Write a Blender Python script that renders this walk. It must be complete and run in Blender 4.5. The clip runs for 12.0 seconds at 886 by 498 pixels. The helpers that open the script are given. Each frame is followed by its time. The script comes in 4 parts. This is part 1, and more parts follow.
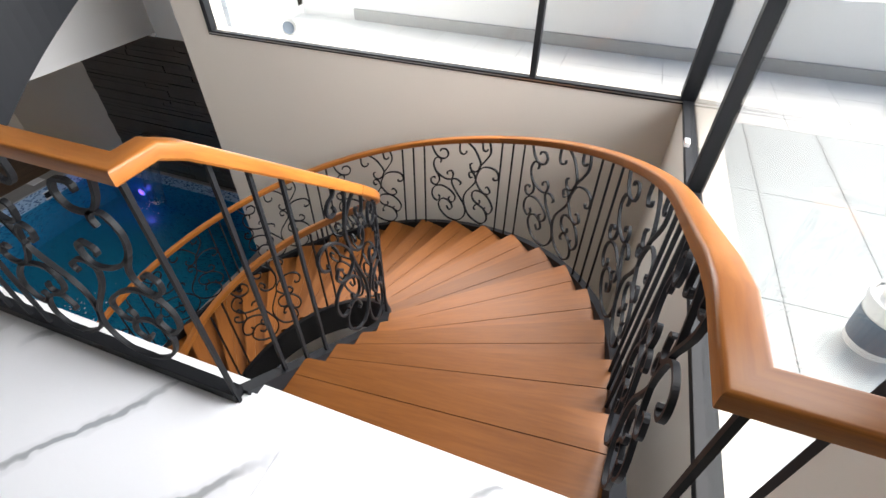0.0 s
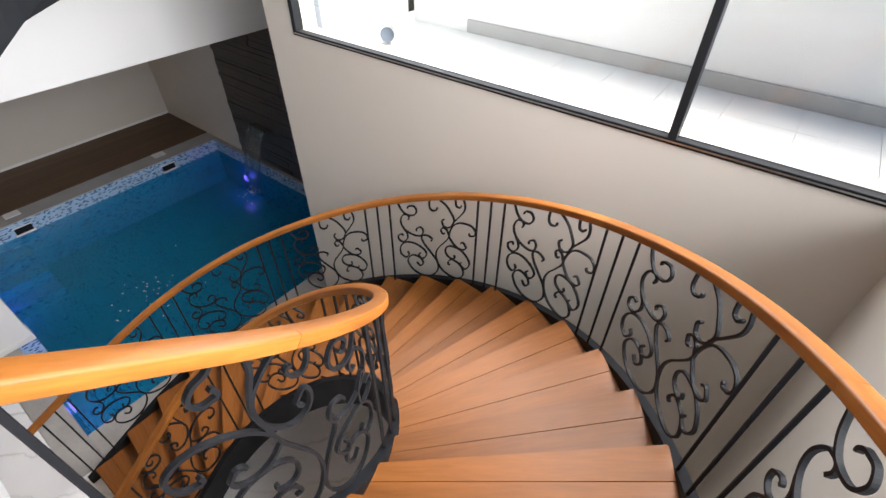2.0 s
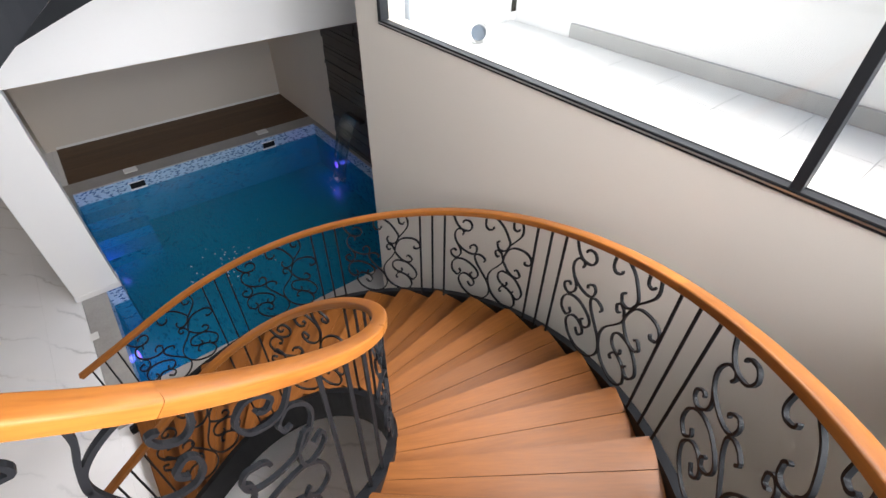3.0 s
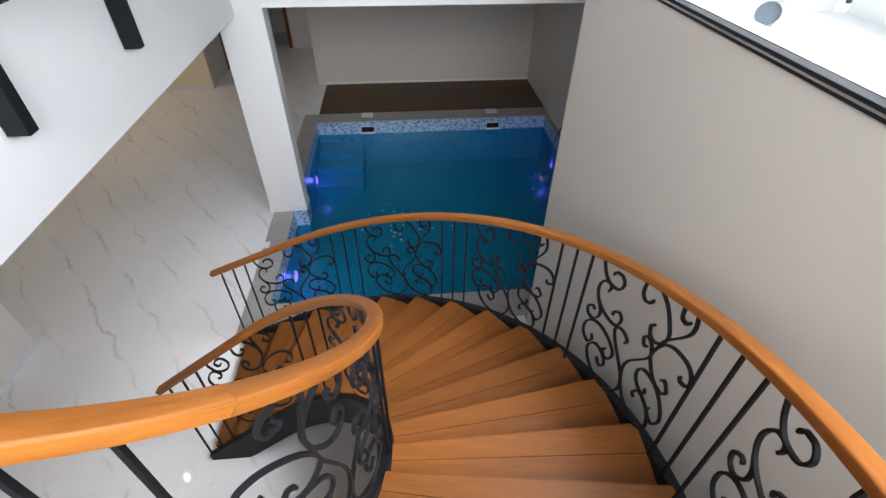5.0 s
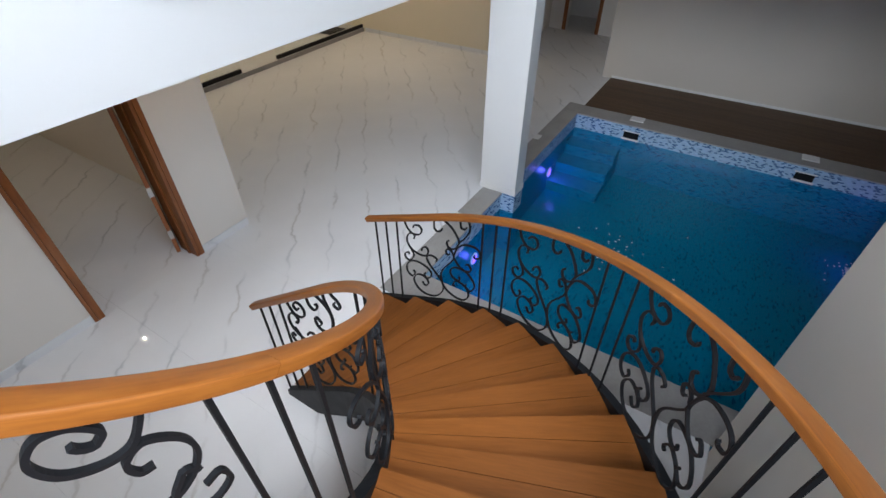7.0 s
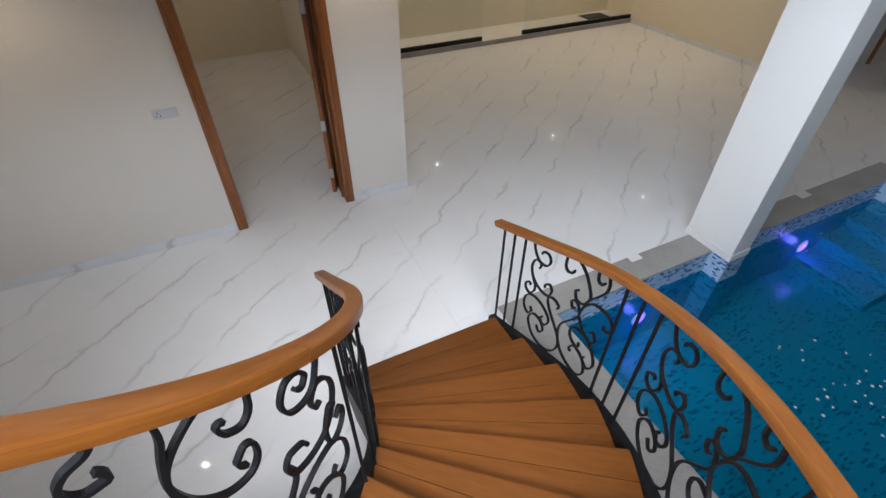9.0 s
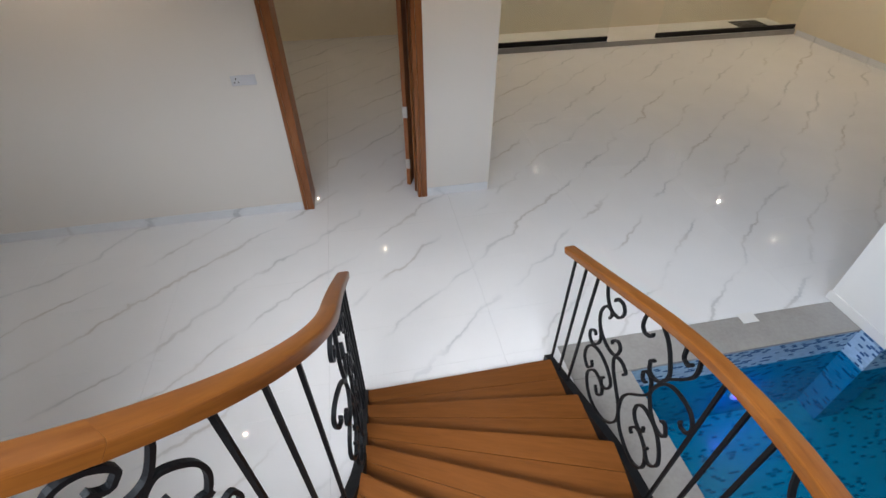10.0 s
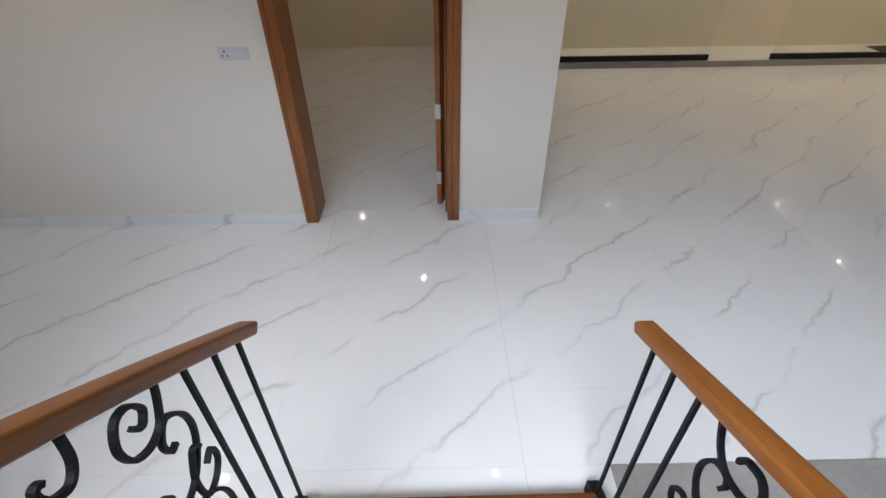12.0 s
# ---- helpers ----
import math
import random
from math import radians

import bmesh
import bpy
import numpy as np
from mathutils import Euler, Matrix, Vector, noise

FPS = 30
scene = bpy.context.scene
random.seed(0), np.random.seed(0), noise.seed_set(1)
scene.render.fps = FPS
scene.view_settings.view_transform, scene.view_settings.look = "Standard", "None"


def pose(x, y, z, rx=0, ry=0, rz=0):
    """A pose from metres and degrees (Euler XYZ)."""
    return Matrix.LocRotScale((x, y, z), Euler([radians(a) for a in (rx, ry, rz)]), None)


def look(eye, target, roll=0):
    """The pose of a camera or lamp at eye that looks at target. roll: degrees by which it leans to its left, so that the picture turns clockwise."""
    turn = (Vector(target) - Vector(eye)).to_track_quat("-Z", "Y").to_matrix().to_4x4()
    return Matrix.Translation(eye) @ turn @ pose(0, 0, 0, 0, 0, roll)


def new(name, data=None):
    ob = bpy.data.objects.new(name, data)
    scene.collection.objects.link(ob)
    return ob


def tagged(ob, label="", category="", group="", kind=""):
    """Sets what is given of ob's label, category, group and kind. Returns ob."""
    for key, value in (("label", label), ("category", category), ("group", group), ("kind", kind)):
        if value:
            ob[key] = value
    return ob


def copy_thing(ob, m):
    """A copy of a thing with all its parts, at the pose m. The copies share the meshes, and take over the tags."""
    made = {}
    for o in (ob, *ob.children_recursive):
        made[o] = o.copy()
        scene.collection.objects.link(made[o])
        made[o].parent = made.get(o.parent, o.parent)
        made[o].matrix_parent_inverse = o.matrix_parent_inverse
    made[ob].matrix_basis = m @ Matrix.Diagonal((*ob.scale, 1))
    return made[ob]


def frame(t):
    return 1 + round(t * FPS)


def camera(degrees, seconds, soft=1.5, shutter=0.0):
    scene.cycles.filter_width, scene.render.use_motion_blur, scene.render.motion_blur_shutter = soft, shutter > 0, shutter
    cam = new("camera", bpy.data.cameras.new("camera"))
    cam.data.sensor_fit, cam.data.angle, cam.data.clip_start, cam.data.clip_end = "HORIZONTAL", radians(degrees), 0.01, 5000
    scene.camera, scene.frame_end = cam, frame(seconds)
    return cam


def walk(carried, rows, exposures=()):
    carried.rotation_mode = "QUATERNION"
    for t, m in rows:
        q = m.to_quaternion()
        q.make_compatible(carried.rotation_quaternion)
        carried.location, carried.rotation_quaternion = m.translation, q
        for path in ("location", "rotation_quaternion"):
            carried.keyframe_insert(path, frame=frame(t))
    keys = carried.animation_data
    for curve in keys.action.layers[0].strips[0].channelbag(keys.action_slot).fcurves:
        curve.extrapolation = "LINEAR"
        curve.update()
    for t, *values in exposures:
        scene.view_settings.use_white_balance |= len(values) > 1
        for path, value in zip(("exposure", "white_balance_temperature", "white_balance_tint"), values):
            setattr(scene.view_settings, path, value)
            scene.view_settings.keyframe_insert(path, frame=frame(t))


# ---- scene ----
cam = camera(87.26, 12.0)
# seconds, place, yaw, pitch, roll about the line of sight
ROWS = [
    (0.0, 1.6090, -0.9972, 4.8790, 20.08, -41.99, 0.50),
    (0.5, 1.5354, -0.7111, 4.8542, 22.96, -41.65, 0.59),
    (1.0, 1.4970, -0.4266, 4.8213, 28.31, -41.27, 0.24),
    (1.5, 1.4704, -0.1941, 4.7312, 32.88, -40.84, 0.35),
    (2.0, 1.4077, 0.0522, 4.6328, 36.91, -40.97, 0.43),
    (2.5, 1.3906, 0.2604, 4.5545, 42.84, -40.53, 0.53),
    (3.0, 1.3612, 0.4903, 4.4860, 50.90, -40.60, 0.73),
    (3.5, 1.3080, 0.7171, 4.3887, 58.82, -40.60, 0.86),
    (4.0, 1.2126, 0.9355, 4.2506, 66.76, -40.50, 0.87),
    (4.5, 1.0727, 1.1443, 4.0974, 75.16, -40.38, 0.75),
    (5.0, 0.8869, 1.3400, 3.9533, 84.44, -40.36, 0.50),
    (5.5, 0.6825, 1.5218, 3.8178, 94.30, -40.47, 0.09),
    (6.0, 0.4609, 1.6404, 3.6828, 103.65, -40.52, 0.01),
    (6.5, 0.2407, 1.7438, 3.5477, 113.27, -40.40, -0.23),
    (7.0, 0.0077, 1.8180, 3.4185, 122.31, -40.40, -0.30),
    (7.5, -0.2513, 1.8499, 3.3086, 130.65, -40.58, -0.26),
    (8.0, -0.5088, 1.8282, 3.2012, 138.53, -40.77, -0.12),
    (8.5, -0.7360, 1.7406, 3.0774, 146.20, -40.85, 0.08),
    (9.0, -0.9442, 1.6225, 2.9426, 153.93, -40.88, 0.22),
    (9.5, -1.1500, 1.4684, 2.8178, 161.19, -40.81, 0.26),
    (10.0, -1.3450, 1.2952, 2.6845, 169.26, -40.90, -0.21),
    (10.5, -1.5029, 1.0751, 2.5569, 175.59, -40.81, -0.44),
    (11.0, -1.6147, 0.8403, 2.4133, 178.71, -40.87, -0.53),
    (11.5, -1.6467, 0.5617, 2.2690, 178.56, -40.86, -0.32),
    (12.0, -1.7577, 0.5188, 2.0794, 179.39, -37.36, -0.68),
]
# seconds, stops, white balance
EXPOSURES = [(0.0, 0.22, 6700, 13), (2.5, 0.3, 6600, 14), (5.0, 0.14, 6250, 12), (6.5, 0.12, 5950, 10), (8.5, 0.26, 6000, 10), (10.5, 0.36, 6050, 10), (12.0, 0.4, 5900, 10)]
walk(cam, [(t, pose(x, y, z, 90 + pitch, 0, yaw) @ pose(0, 0, 0, 0, 0, roll)) for t, x, y, z, yaw, pitch, roll in ROWS], EXPOSURES)

# ---- light ----
world = bpy.data.worlds.new("sky")
scene.world = world
world.use_nodes = True
wn = world.node_tree
sky = wn.nodes.new("ShaderNodeTexSky")
sky.sky_type, sky.sun_disc = "NISHITA", False
sky.sun_elevation, sky.sun_rotation = radians(62), radians(22)
wn.nodes["Background"].inputs["Strength"].default_value = 0.15
wn.links.new(sky.outputs["Color"], wn.nodes["Background"].inputs["Color"])
sun = new("sun", bpy.data.lights.new("sun", "SUN"))
sun.data.energy, sun.data.angle, sun.data.color = 5.0, radians(34), (1.0, 0.97, 0.93)
sun.matrix_world = look((10 * math.sin(radians(22)), 10 * math.cos(radians(22)), 10 * math.tan(radians(62))), (0, 0, 0))


def area_lamp(name, eye, target, w, h, watts, color, spread=180):
    d = bpy.data.lights.new(name, "AREA")
    d.shape, d.size, d.size_y, d.energy, d.color, d.spread = "RECTANGLE", w, h, watts, color, radians(spread)
    ob = new(name, d)
    ob.matrix_world = look(eye, target)
    return ob


# daylight through the two glazed sides
SKYLIGHT = (0.93, 0.97, 1.0)
area_lamp("window_daylight_north", (-0.3, 2.95, 5.0), (-1.6, -2.0, 2.6), 3.4, 2.0, 160, SKYLIGHT)
area_lamp("window_daylight_east", (2.5, 1.1, 4.75), (-4.8, 0.5, 2.5), 2.8, 2.0, 150, SKYLIGHT, 110)


def point_lamp(name, place, watts, color, radius=0.05):
    d = bpy.data.lights.new(name, "POINT")
    d.energy, d.color, d.shadow_soft_size = watts, color, radius
    ob = new(name, d)
    ob.location = place
    return ob


# ---- materials ----
def mat(name, base=(0.8, 0.8, 0.8), rough=0.5, metal=0.0, spec=0.5):
    m = bpy.data.materials.new(name)
    m.use_nodes = True
    b = m.node_tree.nodes["Principled BSDF"]
    b.inputs["Base Color"].default_value = (*base, 1)
    b.inputs["Roughness"].default_value = rough
    b.inputs["Metallic"].default_value = metal
    b.inputs["Specular IOR Level"].default_value = spec
    return m


class Nodes:
    def __init__(self, m):
        self.t = m.node_tree
        self.b = m.node_tree.nodes["Principled BSDF"]

    def add(self, kind, **values):
        n = self.t.nodes.new(kind)
        for k, v in values.items():
            n.inputs[k.replace("_", " ")].default_value = v
        return n

    def link(self, a, b):
        self.t.links.new(a, b)

    def ramp(self, fac, stops):
        r = self.t.nodes.new("ShaderNodeValToRGB")
        e = r.color_ramp.elements
        while len(e) < len(stops):
            e.new(0.5)
        for el, (p, c) in zip(e, stops):
            el.position, el.color = p, (*c, 1)
        self.link(fac, r.inputs[0])
        return r.outputs[0]

    def mix(self, fac, a, b, mode="MIX"):
        n = self.t.nodes.new("ShaderNodeMix")
        n.data_type, n.blend_type = "RGBA", mode
        for sock, v in ((n.inputs[0], fac), (n.inputs[6], a), (n.inputs[7], b)):
            if hasattr(v, "is_output"):
                self.link(v, sock)
            elif isinstance(v, tuple):
                sock.default_value = (*v, 1)
            else:
                sock.default_value = v
        return n.outputs[2]

    def coords(self, source="Position", scale=(1, 1, 1), turn=(0, 0, 0)):
        if source == "Position":
            out = self.t.nodes.new("ShaderNodeNewGeometry").outputs["Position"]
        else:
            out = self.t.nodes.new("ShaderNodeTexCoord").outputs[source]
        mp = self.t.nodes.new("ShaderNodeMapping")
        mp.inputs["Scale"].default_value = scale
        mp.inputs["Rotation"].default_value = [radians(a) for a in turn]
        self.link(out, mp.inputs["Vector"])
        return mp.outputs[0]

    def noise(self, vec, scale, detail=4.0, rough=0.5, distort=0.0):
        n = self.add("ShaderNodeTexNoise", Scale=scale, Detail=detail, Roughness=rough, Distortion=distort)
        self.link(vec, n.inputs["Vector"])
        return n.outputs["Fac"]

    def bump(self, height, strength, distance=0.01):
        n = self.add("ShaderNodeBump", Strength=strength, Distance=distance)
        self.link(height, n.inputs["Height"])
        self.link(n.outputs[0], self.b.inputs["Normal"])

    def rough(self, fac, lo, hi):
        n = self.add("ShaderNodeMapRange")
        n.inputs["To Min"].default_value, n.inputs["To Max"].default_value = lo, hi
        self.link(fac, n.inputs["Value"])
        self.link(n.outputs[0], self.b.inputs["Roughness"])

    def random(self):
        return self.t.nodes.new("ShaderNodeObjectInfo").outputs["Random"]


def paint(name, base, rough=0.55):
    m = mat(name, base, rough)
    n = Nodes(m)
    v = n.coords()
    big = n.noise(v, 0.7, 3)
    n.link(n.mix(big, tuple(c * 0.95 for c in base), tuple(min(1, c * 1.03) for c in base)), n.b.inputs["Base Color"])
    n.bump(n.noise(v, 160, 3), 0.08, 0.002)
    n.rough(n.noise(v, 5, 3), rough - 0.08, rough + 0.1)
    return m


def wood(name, light, dark, source, scale, rough=0.35, spread=(0.85, 1.12)):
    m = mat(name, light, rough)
    n = Nodes(m)
    v = n.coords(source, scale)
    grain = n.noise(v, 1.0, 8, 0.62, 0.6)
    fine = n.noise(n.coords(source, tuple(c * 4 for c in scale)), 1.0, 3)
    col = n.ramp(grain, [(0.3, dark), (0.62, light)])
    col = n.mix(0.25, col, n.ramp(fine, [(0.35, dark), (0.6, light)]))
    hue = n.t.nodes.new("ShaderNodeHueSaturation")
    r = n.add("ShaderNodeMapRange")
    r.inputs["To Min"].default_value, r.inputs["To Max"].default_value = spread
    n.link(n.random(), r.inputs["Value"])
    n.link(r.outputs[0], hue.inputs["Value"])
    n.link(col, hue.inputs["Color"])
    n.link(hue.outputs[0], n.b.inputs["Base Color"])
    n.rough(grain, rough - 0.06, rough + 0.1)
    n.bump(fine, 0.06, 0.002)
    return m


def marble(name, turn, rough, strength=1.0):
    m = mat(name, (0.82, 0.83, 0.85), rough, 0.0, 0.2)
    n = Nodes(m)
    v = n.coords("Position", (1, 1, 1), (0, 0, turn))
    w = n.noise(v, 1.3, 5, 0.6)
    add = n.t.nodes.new("ShaderNodeVectorMath")
    add.operation = "ADD"
    sc = n.t.nodes.new("ShaderNodeVectorMath")
    sc.operation = "SCALE"
    cmb = n.t.nodes.new("ShaderNodeCombineXYZ")
    n.link(w, cmb.inputs[0])
    n.link(w, cmb.inputs[1])
    n.link(cmb.outputs[0], sc.inputs[0])
    sc.inputs["Scale"].default_value = 0.42
    n.link(v, add.inputs[0])
    n.link(sc.outputs[0], add.inputs[1])
    wave = n.add("ShaderNodeTexWave", Scale=0.72, Distortion=1.8, Detail=4.0)
    wave.inputs["Detail Scale"].default_value = 1.6
    n.link(add.outputs[0], wave.inputs["Vector"])
    vein = n.ramp(wave.outputs["Fac"], [(0.0, (1, 1, 1)), (0.012, (0, 0, 0)), (1.0, (0, 0, 0))])
    wide = n.ramp(wave.outputs["Fac"], [(0.0, (0.28, 0.28, 0.28)), (0.06, (0, 0, 0)), (1.0, (0, 0, 0))])
    gaps = n.ramp(n.noise(v, 1.7, 2), [(0.4, (0, 0, 0)), (0.62, (1, 1, 1))])
    fac = n.mix(1.0, n.mix(1.0, vein, wide, "ADD"), gaps, "MULTIPLY")
    soft = n.noise(v, 2.0, 5)
    base = n.mix(soft, (0.78, 0.79, 0.81), (0.86, 0.865, 0.88))
    dim = n.mix(strength, (0, 0, 0), fac)
    tint = n.mix(n.ramp(n.noise(v, 0.9, 2), [(0.45, (0, 0, 0)), (0.62, (1, 1, 1))]), (0.34, 0.37, 0.40), (0.41, 0.37, 0.33))
    n.link(n.mix(dim, base, tint), n.b.inputs["Base Color"])
    n.rough(n.noise(v, 3, 3), rough - 0.015, rough + 0.03)
    return m


def stone(name, light, dark, scale=3.0, rough=0.6, relief=0.2):
    m = mat(name, light, rough)
    n = Nodes(m)
    v = n.coords()
    a, b = n.noise(v, scale, 6, 0.6), n.noise(v, scale * 14, 3)
    n.link(n.mix(0.25, n.ramp(a, [(0.3, dark), (0.7, light)]), n.ramp(b, [(0.35, dark), (0.65, light)])), n.b.inputs["Base Color"])
    n.rough(a, rough - 0.1, rough + 0.1)
    n.bump(b, relief, 0.004)
    return m


def mosaic(name, light, dark, share, w=0.05, h=0.022, axis="xy"):
    """Small oblong glass tiles, with a share of darker ones scattered among them."""
    m = mat(name, light, 0.25)
    n = Nodes(m)
    turn = {"xy": (0, 0, 0), "xz": (90, 0, 0), "yz": (90, 0, 90)}[axis]
    v = n.coords("Position", (1, 1, 1), turn)
    if axis != "xy":
        v = n.coords("Position", (1, 1, 1), (-90, 0, 0) if axis == "xz" else (0, -90, -90))
    br = n.add("ShaderNodeTexBrick", Scale=1.0)
    br.inputs["Brick Width"].default_value, br.inputs["Row Height"].default_value = w, h
    br.inputs["Mortar Size"].default_value, br.inputs["Bias"].default_value = 0.0016, 0.0
    br.inputs["Color1"].default_value, br.inputs["Color2"].default_value = (0, 0, 0, 1), (1, 1, 1, 1)
    br.inputs["Mortar"].default_value = (0.4, 0.4, 0.4, 1)
    n.link(v, br.inputs["Vector"])
    n.link(n.ramp(br.outputs["Color"], [(0.0, light), (1 - share - 0.06, tuple(0.82 * c for c in light)), (1 - share, dark), (1.0, dark)]), n.b.inputs["Base Color"])
    return m


WHITE = paint("white_wall_paint", (0.80, 0.79, 0.77))
# off-white with the window wall's shade and warm bounce light put into its colour
OFFWHITE_SHADE = paint("off_white_paint_toned_for_shade", (0.66, 0.61, 0.54))
POOLWHITE = paint("pool_hall_off_white_paint", (0.66, 0.60, 0.53))
HALLWHITE = paint("warm_white_hall_paint", (0.82, 0.775, 0.715))
CREAM = paint("cream_wall_paint", (0.82, 0.75, 0.60))
CEILING = paint("ceiling_paint", (0.80, 0.80, 0.79))
TREAD = wood("varnished_tread_wood", (0.190, 0.065, 0.0112), (0.130, 0.042, 0.0068), "Object", (2.2, 26, 26), 0.4, (0.76, 1.18))
TREAD.node_tree.nodes["Principled BSDF"].inputs["Specular IOR Level"].default_value = 0.3
RAILW = wood("varnished_rail_wood", (0.33, 0.118, 0.021), (0.19, 0.058, 0.0095), "UV", (2.6, 30, 1), 0.33, (0.84, 1.14))
RAILW.node_tree.nodes["Principled BSDF"].inputs["Specular IOR Level"].default_value = 0.3
DOORW = wood("stained_door_wood", (0.34, 0.125, 0.035), (0.20, 0.06, 0.015), "Object", (18, 18, 1.6), 0.35)
DECKW = wood("dark_deck_wood", (0.115, 0.064, 0.031), (0.07, 0.037, 0.018), "Object", (16, 1.4, 16), 0.6)
IRON = mat("black_painted_iron", (0.010, 0.0105, 0.012), 0.5, 0.0, 0.13)
_n = Nodes(IRON)
_n.bump(_n.noise(_n.coords(), 90, 3), 0.15, 0.002)
STEEL = mat("black_painted_steel_plate", (0.010, 0.011, 0.013), 0.5, 0.0, 0.15)
_n = Nodes(STEEL)
_n.rough(_n.noise(_n.coords(), 6, 4), 0.4, 0.6)
_n.bump(_n.noise(_n.coords(), 30, 3), 0.1, 0.002)
ALU = mat("black_aluminium", (0.014, 0.015, 0.017), 0.5, 0.0, 0.2)
MARBLE = marble("veined_white_marble", 50, 0.03, 0.36)
MARBLE_UP = marble("veined_white_marble_slab", 35, 0.15)
GROUT = stone("grout", (0.68, 0.68, 0.68), (0.58, 0.58, 0.58), 8, 0.8)
DECKS = stone("grey_deck_stone", (0.40, 0.39, 0.375), (0.29, 0.28, 0.27), 3, 0.55)
SLATE = stone("dark_slate", (0.10, 0.082, 0.066), (0.055, 0.044, 0.036), 2.5, 0.5, 0.4)
BAND_X = mosaic("pale_blue_mosaic_x", (0.42, 0.60, 0.78), (0.05, 0.12, 0.27), 0.24, 0.042, 0.02, "xz")
BAND_Y = mosaic("pale_blue_mosaic_y", (0.42, 0.60, 0.78), (0.05, 0.12, 0.27), 0.24, 0.042, 0.02, "yz")
POOLF = mosaic("blue_mosaic_floor", (0.022, 0.30, 0.46), (0.010, 0.11, 0.20), 0.10, 0.05, 0.02)
POOLS = mosaic("paler_blue_mosaic_steps", (0.08, 0.32, 0.56), (0.03, 0.15, 0.30), 0.12, 0.05, 0.02)
POOLX = mosaic("blue_mosaic_wall_x", (0.025, 0.27, 0.48), (0.008, 0.09, 0.2), 0.13, 0.05, 0.02, "xz")
POOLY = mosaic("blue_mosaic_wall_y", (0.025, 0.27, 0.48), (0.008, 0.09, 0.2), 0.13, 0.05, 0.02, "yz")
OUTT = stone("white_terrace_tile", (0.80, 0.80, 0.78), (0.72, 0.72, 0.70), 2, 0.5, 0.05)
OUTG = stone("pale_grey_terrace_tile", (0.50, 0.54, 0.54), (0.43, 0.47, 0.47), 2, 0.5, 0.05)
OUTK = stone("grey_terrace_skirting", (0.45, 0.45, 0.44), (0.36, 0.36, 0.35), 4, 0.6)
PLASTIC = mat("white_plastic", (0.78, 0.78, 0.77), 0.35)
PLATE = mat("grey_plastic", (0.66, 0.66, 0.68), 0.35)
METAL = mat("brushed_metal", (0.6, 0.6, 0.6), 0.3, 1.0)
BLUEP = mat("blue_grey_plastic", (0.10, 0.13, 0.17), 0.45)


def emitter(name, color, strength):
    m = mat(name, color, 0.3)
    b = m.node_tree.nodes["Principled BSDF"]
    b.inputs["Emission Color"].default_value = (*color, 1)
    b.inputs["Emission Strength"].default_value = strength
    return m


VIOLET = emitter("violet_pool_lamp_lens", (0.55, 0.12, 1.0), 2.0)
LAMPW = emitter("downlight_lens", (1.0, 0.86, 0.66), 3.0)


def clear(name, tint, rough, ior, relief=0.0, base_gloss=0.0):
    """A clear sheet: tinted see-through with a mirror gloss that grows at grazing angles."""
    m = bpy.data.materials.new(name)
    m.use_nodes = True
    t = m.node_tree
    t.nodes.remove(t.nodes["Principled BSDF"])
    tr, gl, mx = t.nodes.new("ShaderNodeBsdfTransparent"), t.nodes.new("ShaderNodeBsdfGlossy"), t.nodes.new("ShaderNodeMixShader")
    lw, pw, ma = t.nodes.new("ShaderNodeLayerWeight"), t.nodes.new("ShaderNodeMath"), t.nodes.new("ShaderNodeMath")
    f0 = ((ior - 1) / (ior + 1)) ** 2
    lw.inputs["Blend"].default_value = 0.5
    pw.operation, ma.operation = "POWER", "MULTIPLY_ADD"
    pw.inputs[1].default_value = 5.0
    ma.inputs[1].default_value, ma.inputs[2].default_value = 1 - f0, f0
    t.links.new(lw.outputs["Facing"], pw.inputs[0])
    t.links.new(pw.outputs[0], ma.inputs[0])
    tr.inputs["Color"].default_value = (*tint, 1)
    gl.inputs["Roughness"].default_value = rough
    t.links.new(ma.outputs[0], mx.inputs[0])
    t.links.new(tr.outputs[0], mx.inputs[1])
    t.links.new(gl.outputs[0], mx.inputs[2])
    if relief:
        geo, ns, bp = t.nodes.new("ShaderNodeNewGeometry"), t.nodes.new("ShaderNodeTexNoise"), t.nodes.new("ShaderNodeBump")
        ns.inputs["Scale"].default_value, ns.inputs["Detail"].default_value = 6.0, 5.0
        bp.inputs["Strength"].default_value, bp.inputs["Distance"].default_value = relief, 0.02
        t.links.new(geo.outputs["Position"], ns.inputs["Vector"])
        t.links.new(ns.outputs["Fac"], bp.inputs["Height"])
        t.links.new(bp.outputs[0], gl.inputs["Normal"])
        t.links.new(bp.outputs[0], lw.inputs["Normal"])
    t.links.new(mx.outputs[0], t.nodes["Material Output"].inputs[0])
    return m


GLASS = clear("window_glass", (0.975, 0.985, 0.975), 0.0, 1.45)
WATER = clear("pool_water", (0.38, 0.84, 0.92), 0.012, 1.33, 0.22)


# ---- mesh helpers ----
def mesh_of(name, bm, material, smooth=False):
    bmesh.ops.recalc_face_normals(bm, faces=bm.faces)
    me = bpy.data.meshes.new(name)
    bm.to_mesh(me)
    bm.free()
    for mm in (material if isinstance(material, (list, tuple)) else [material]):
        me.materials.append(mm)
    if smooth:
        for p in me.polygons:
            p.use_smooth = True
    return me


def part(name, bm, material, parent=None, label="", smooth=False):
    ob = new(name, bm if isinstance(bm, bpy.types.Mesh) else mesh_of(name, bm, material, smooth))
    if parent:
        ob.parent = parent
    return tagged(ob, label)


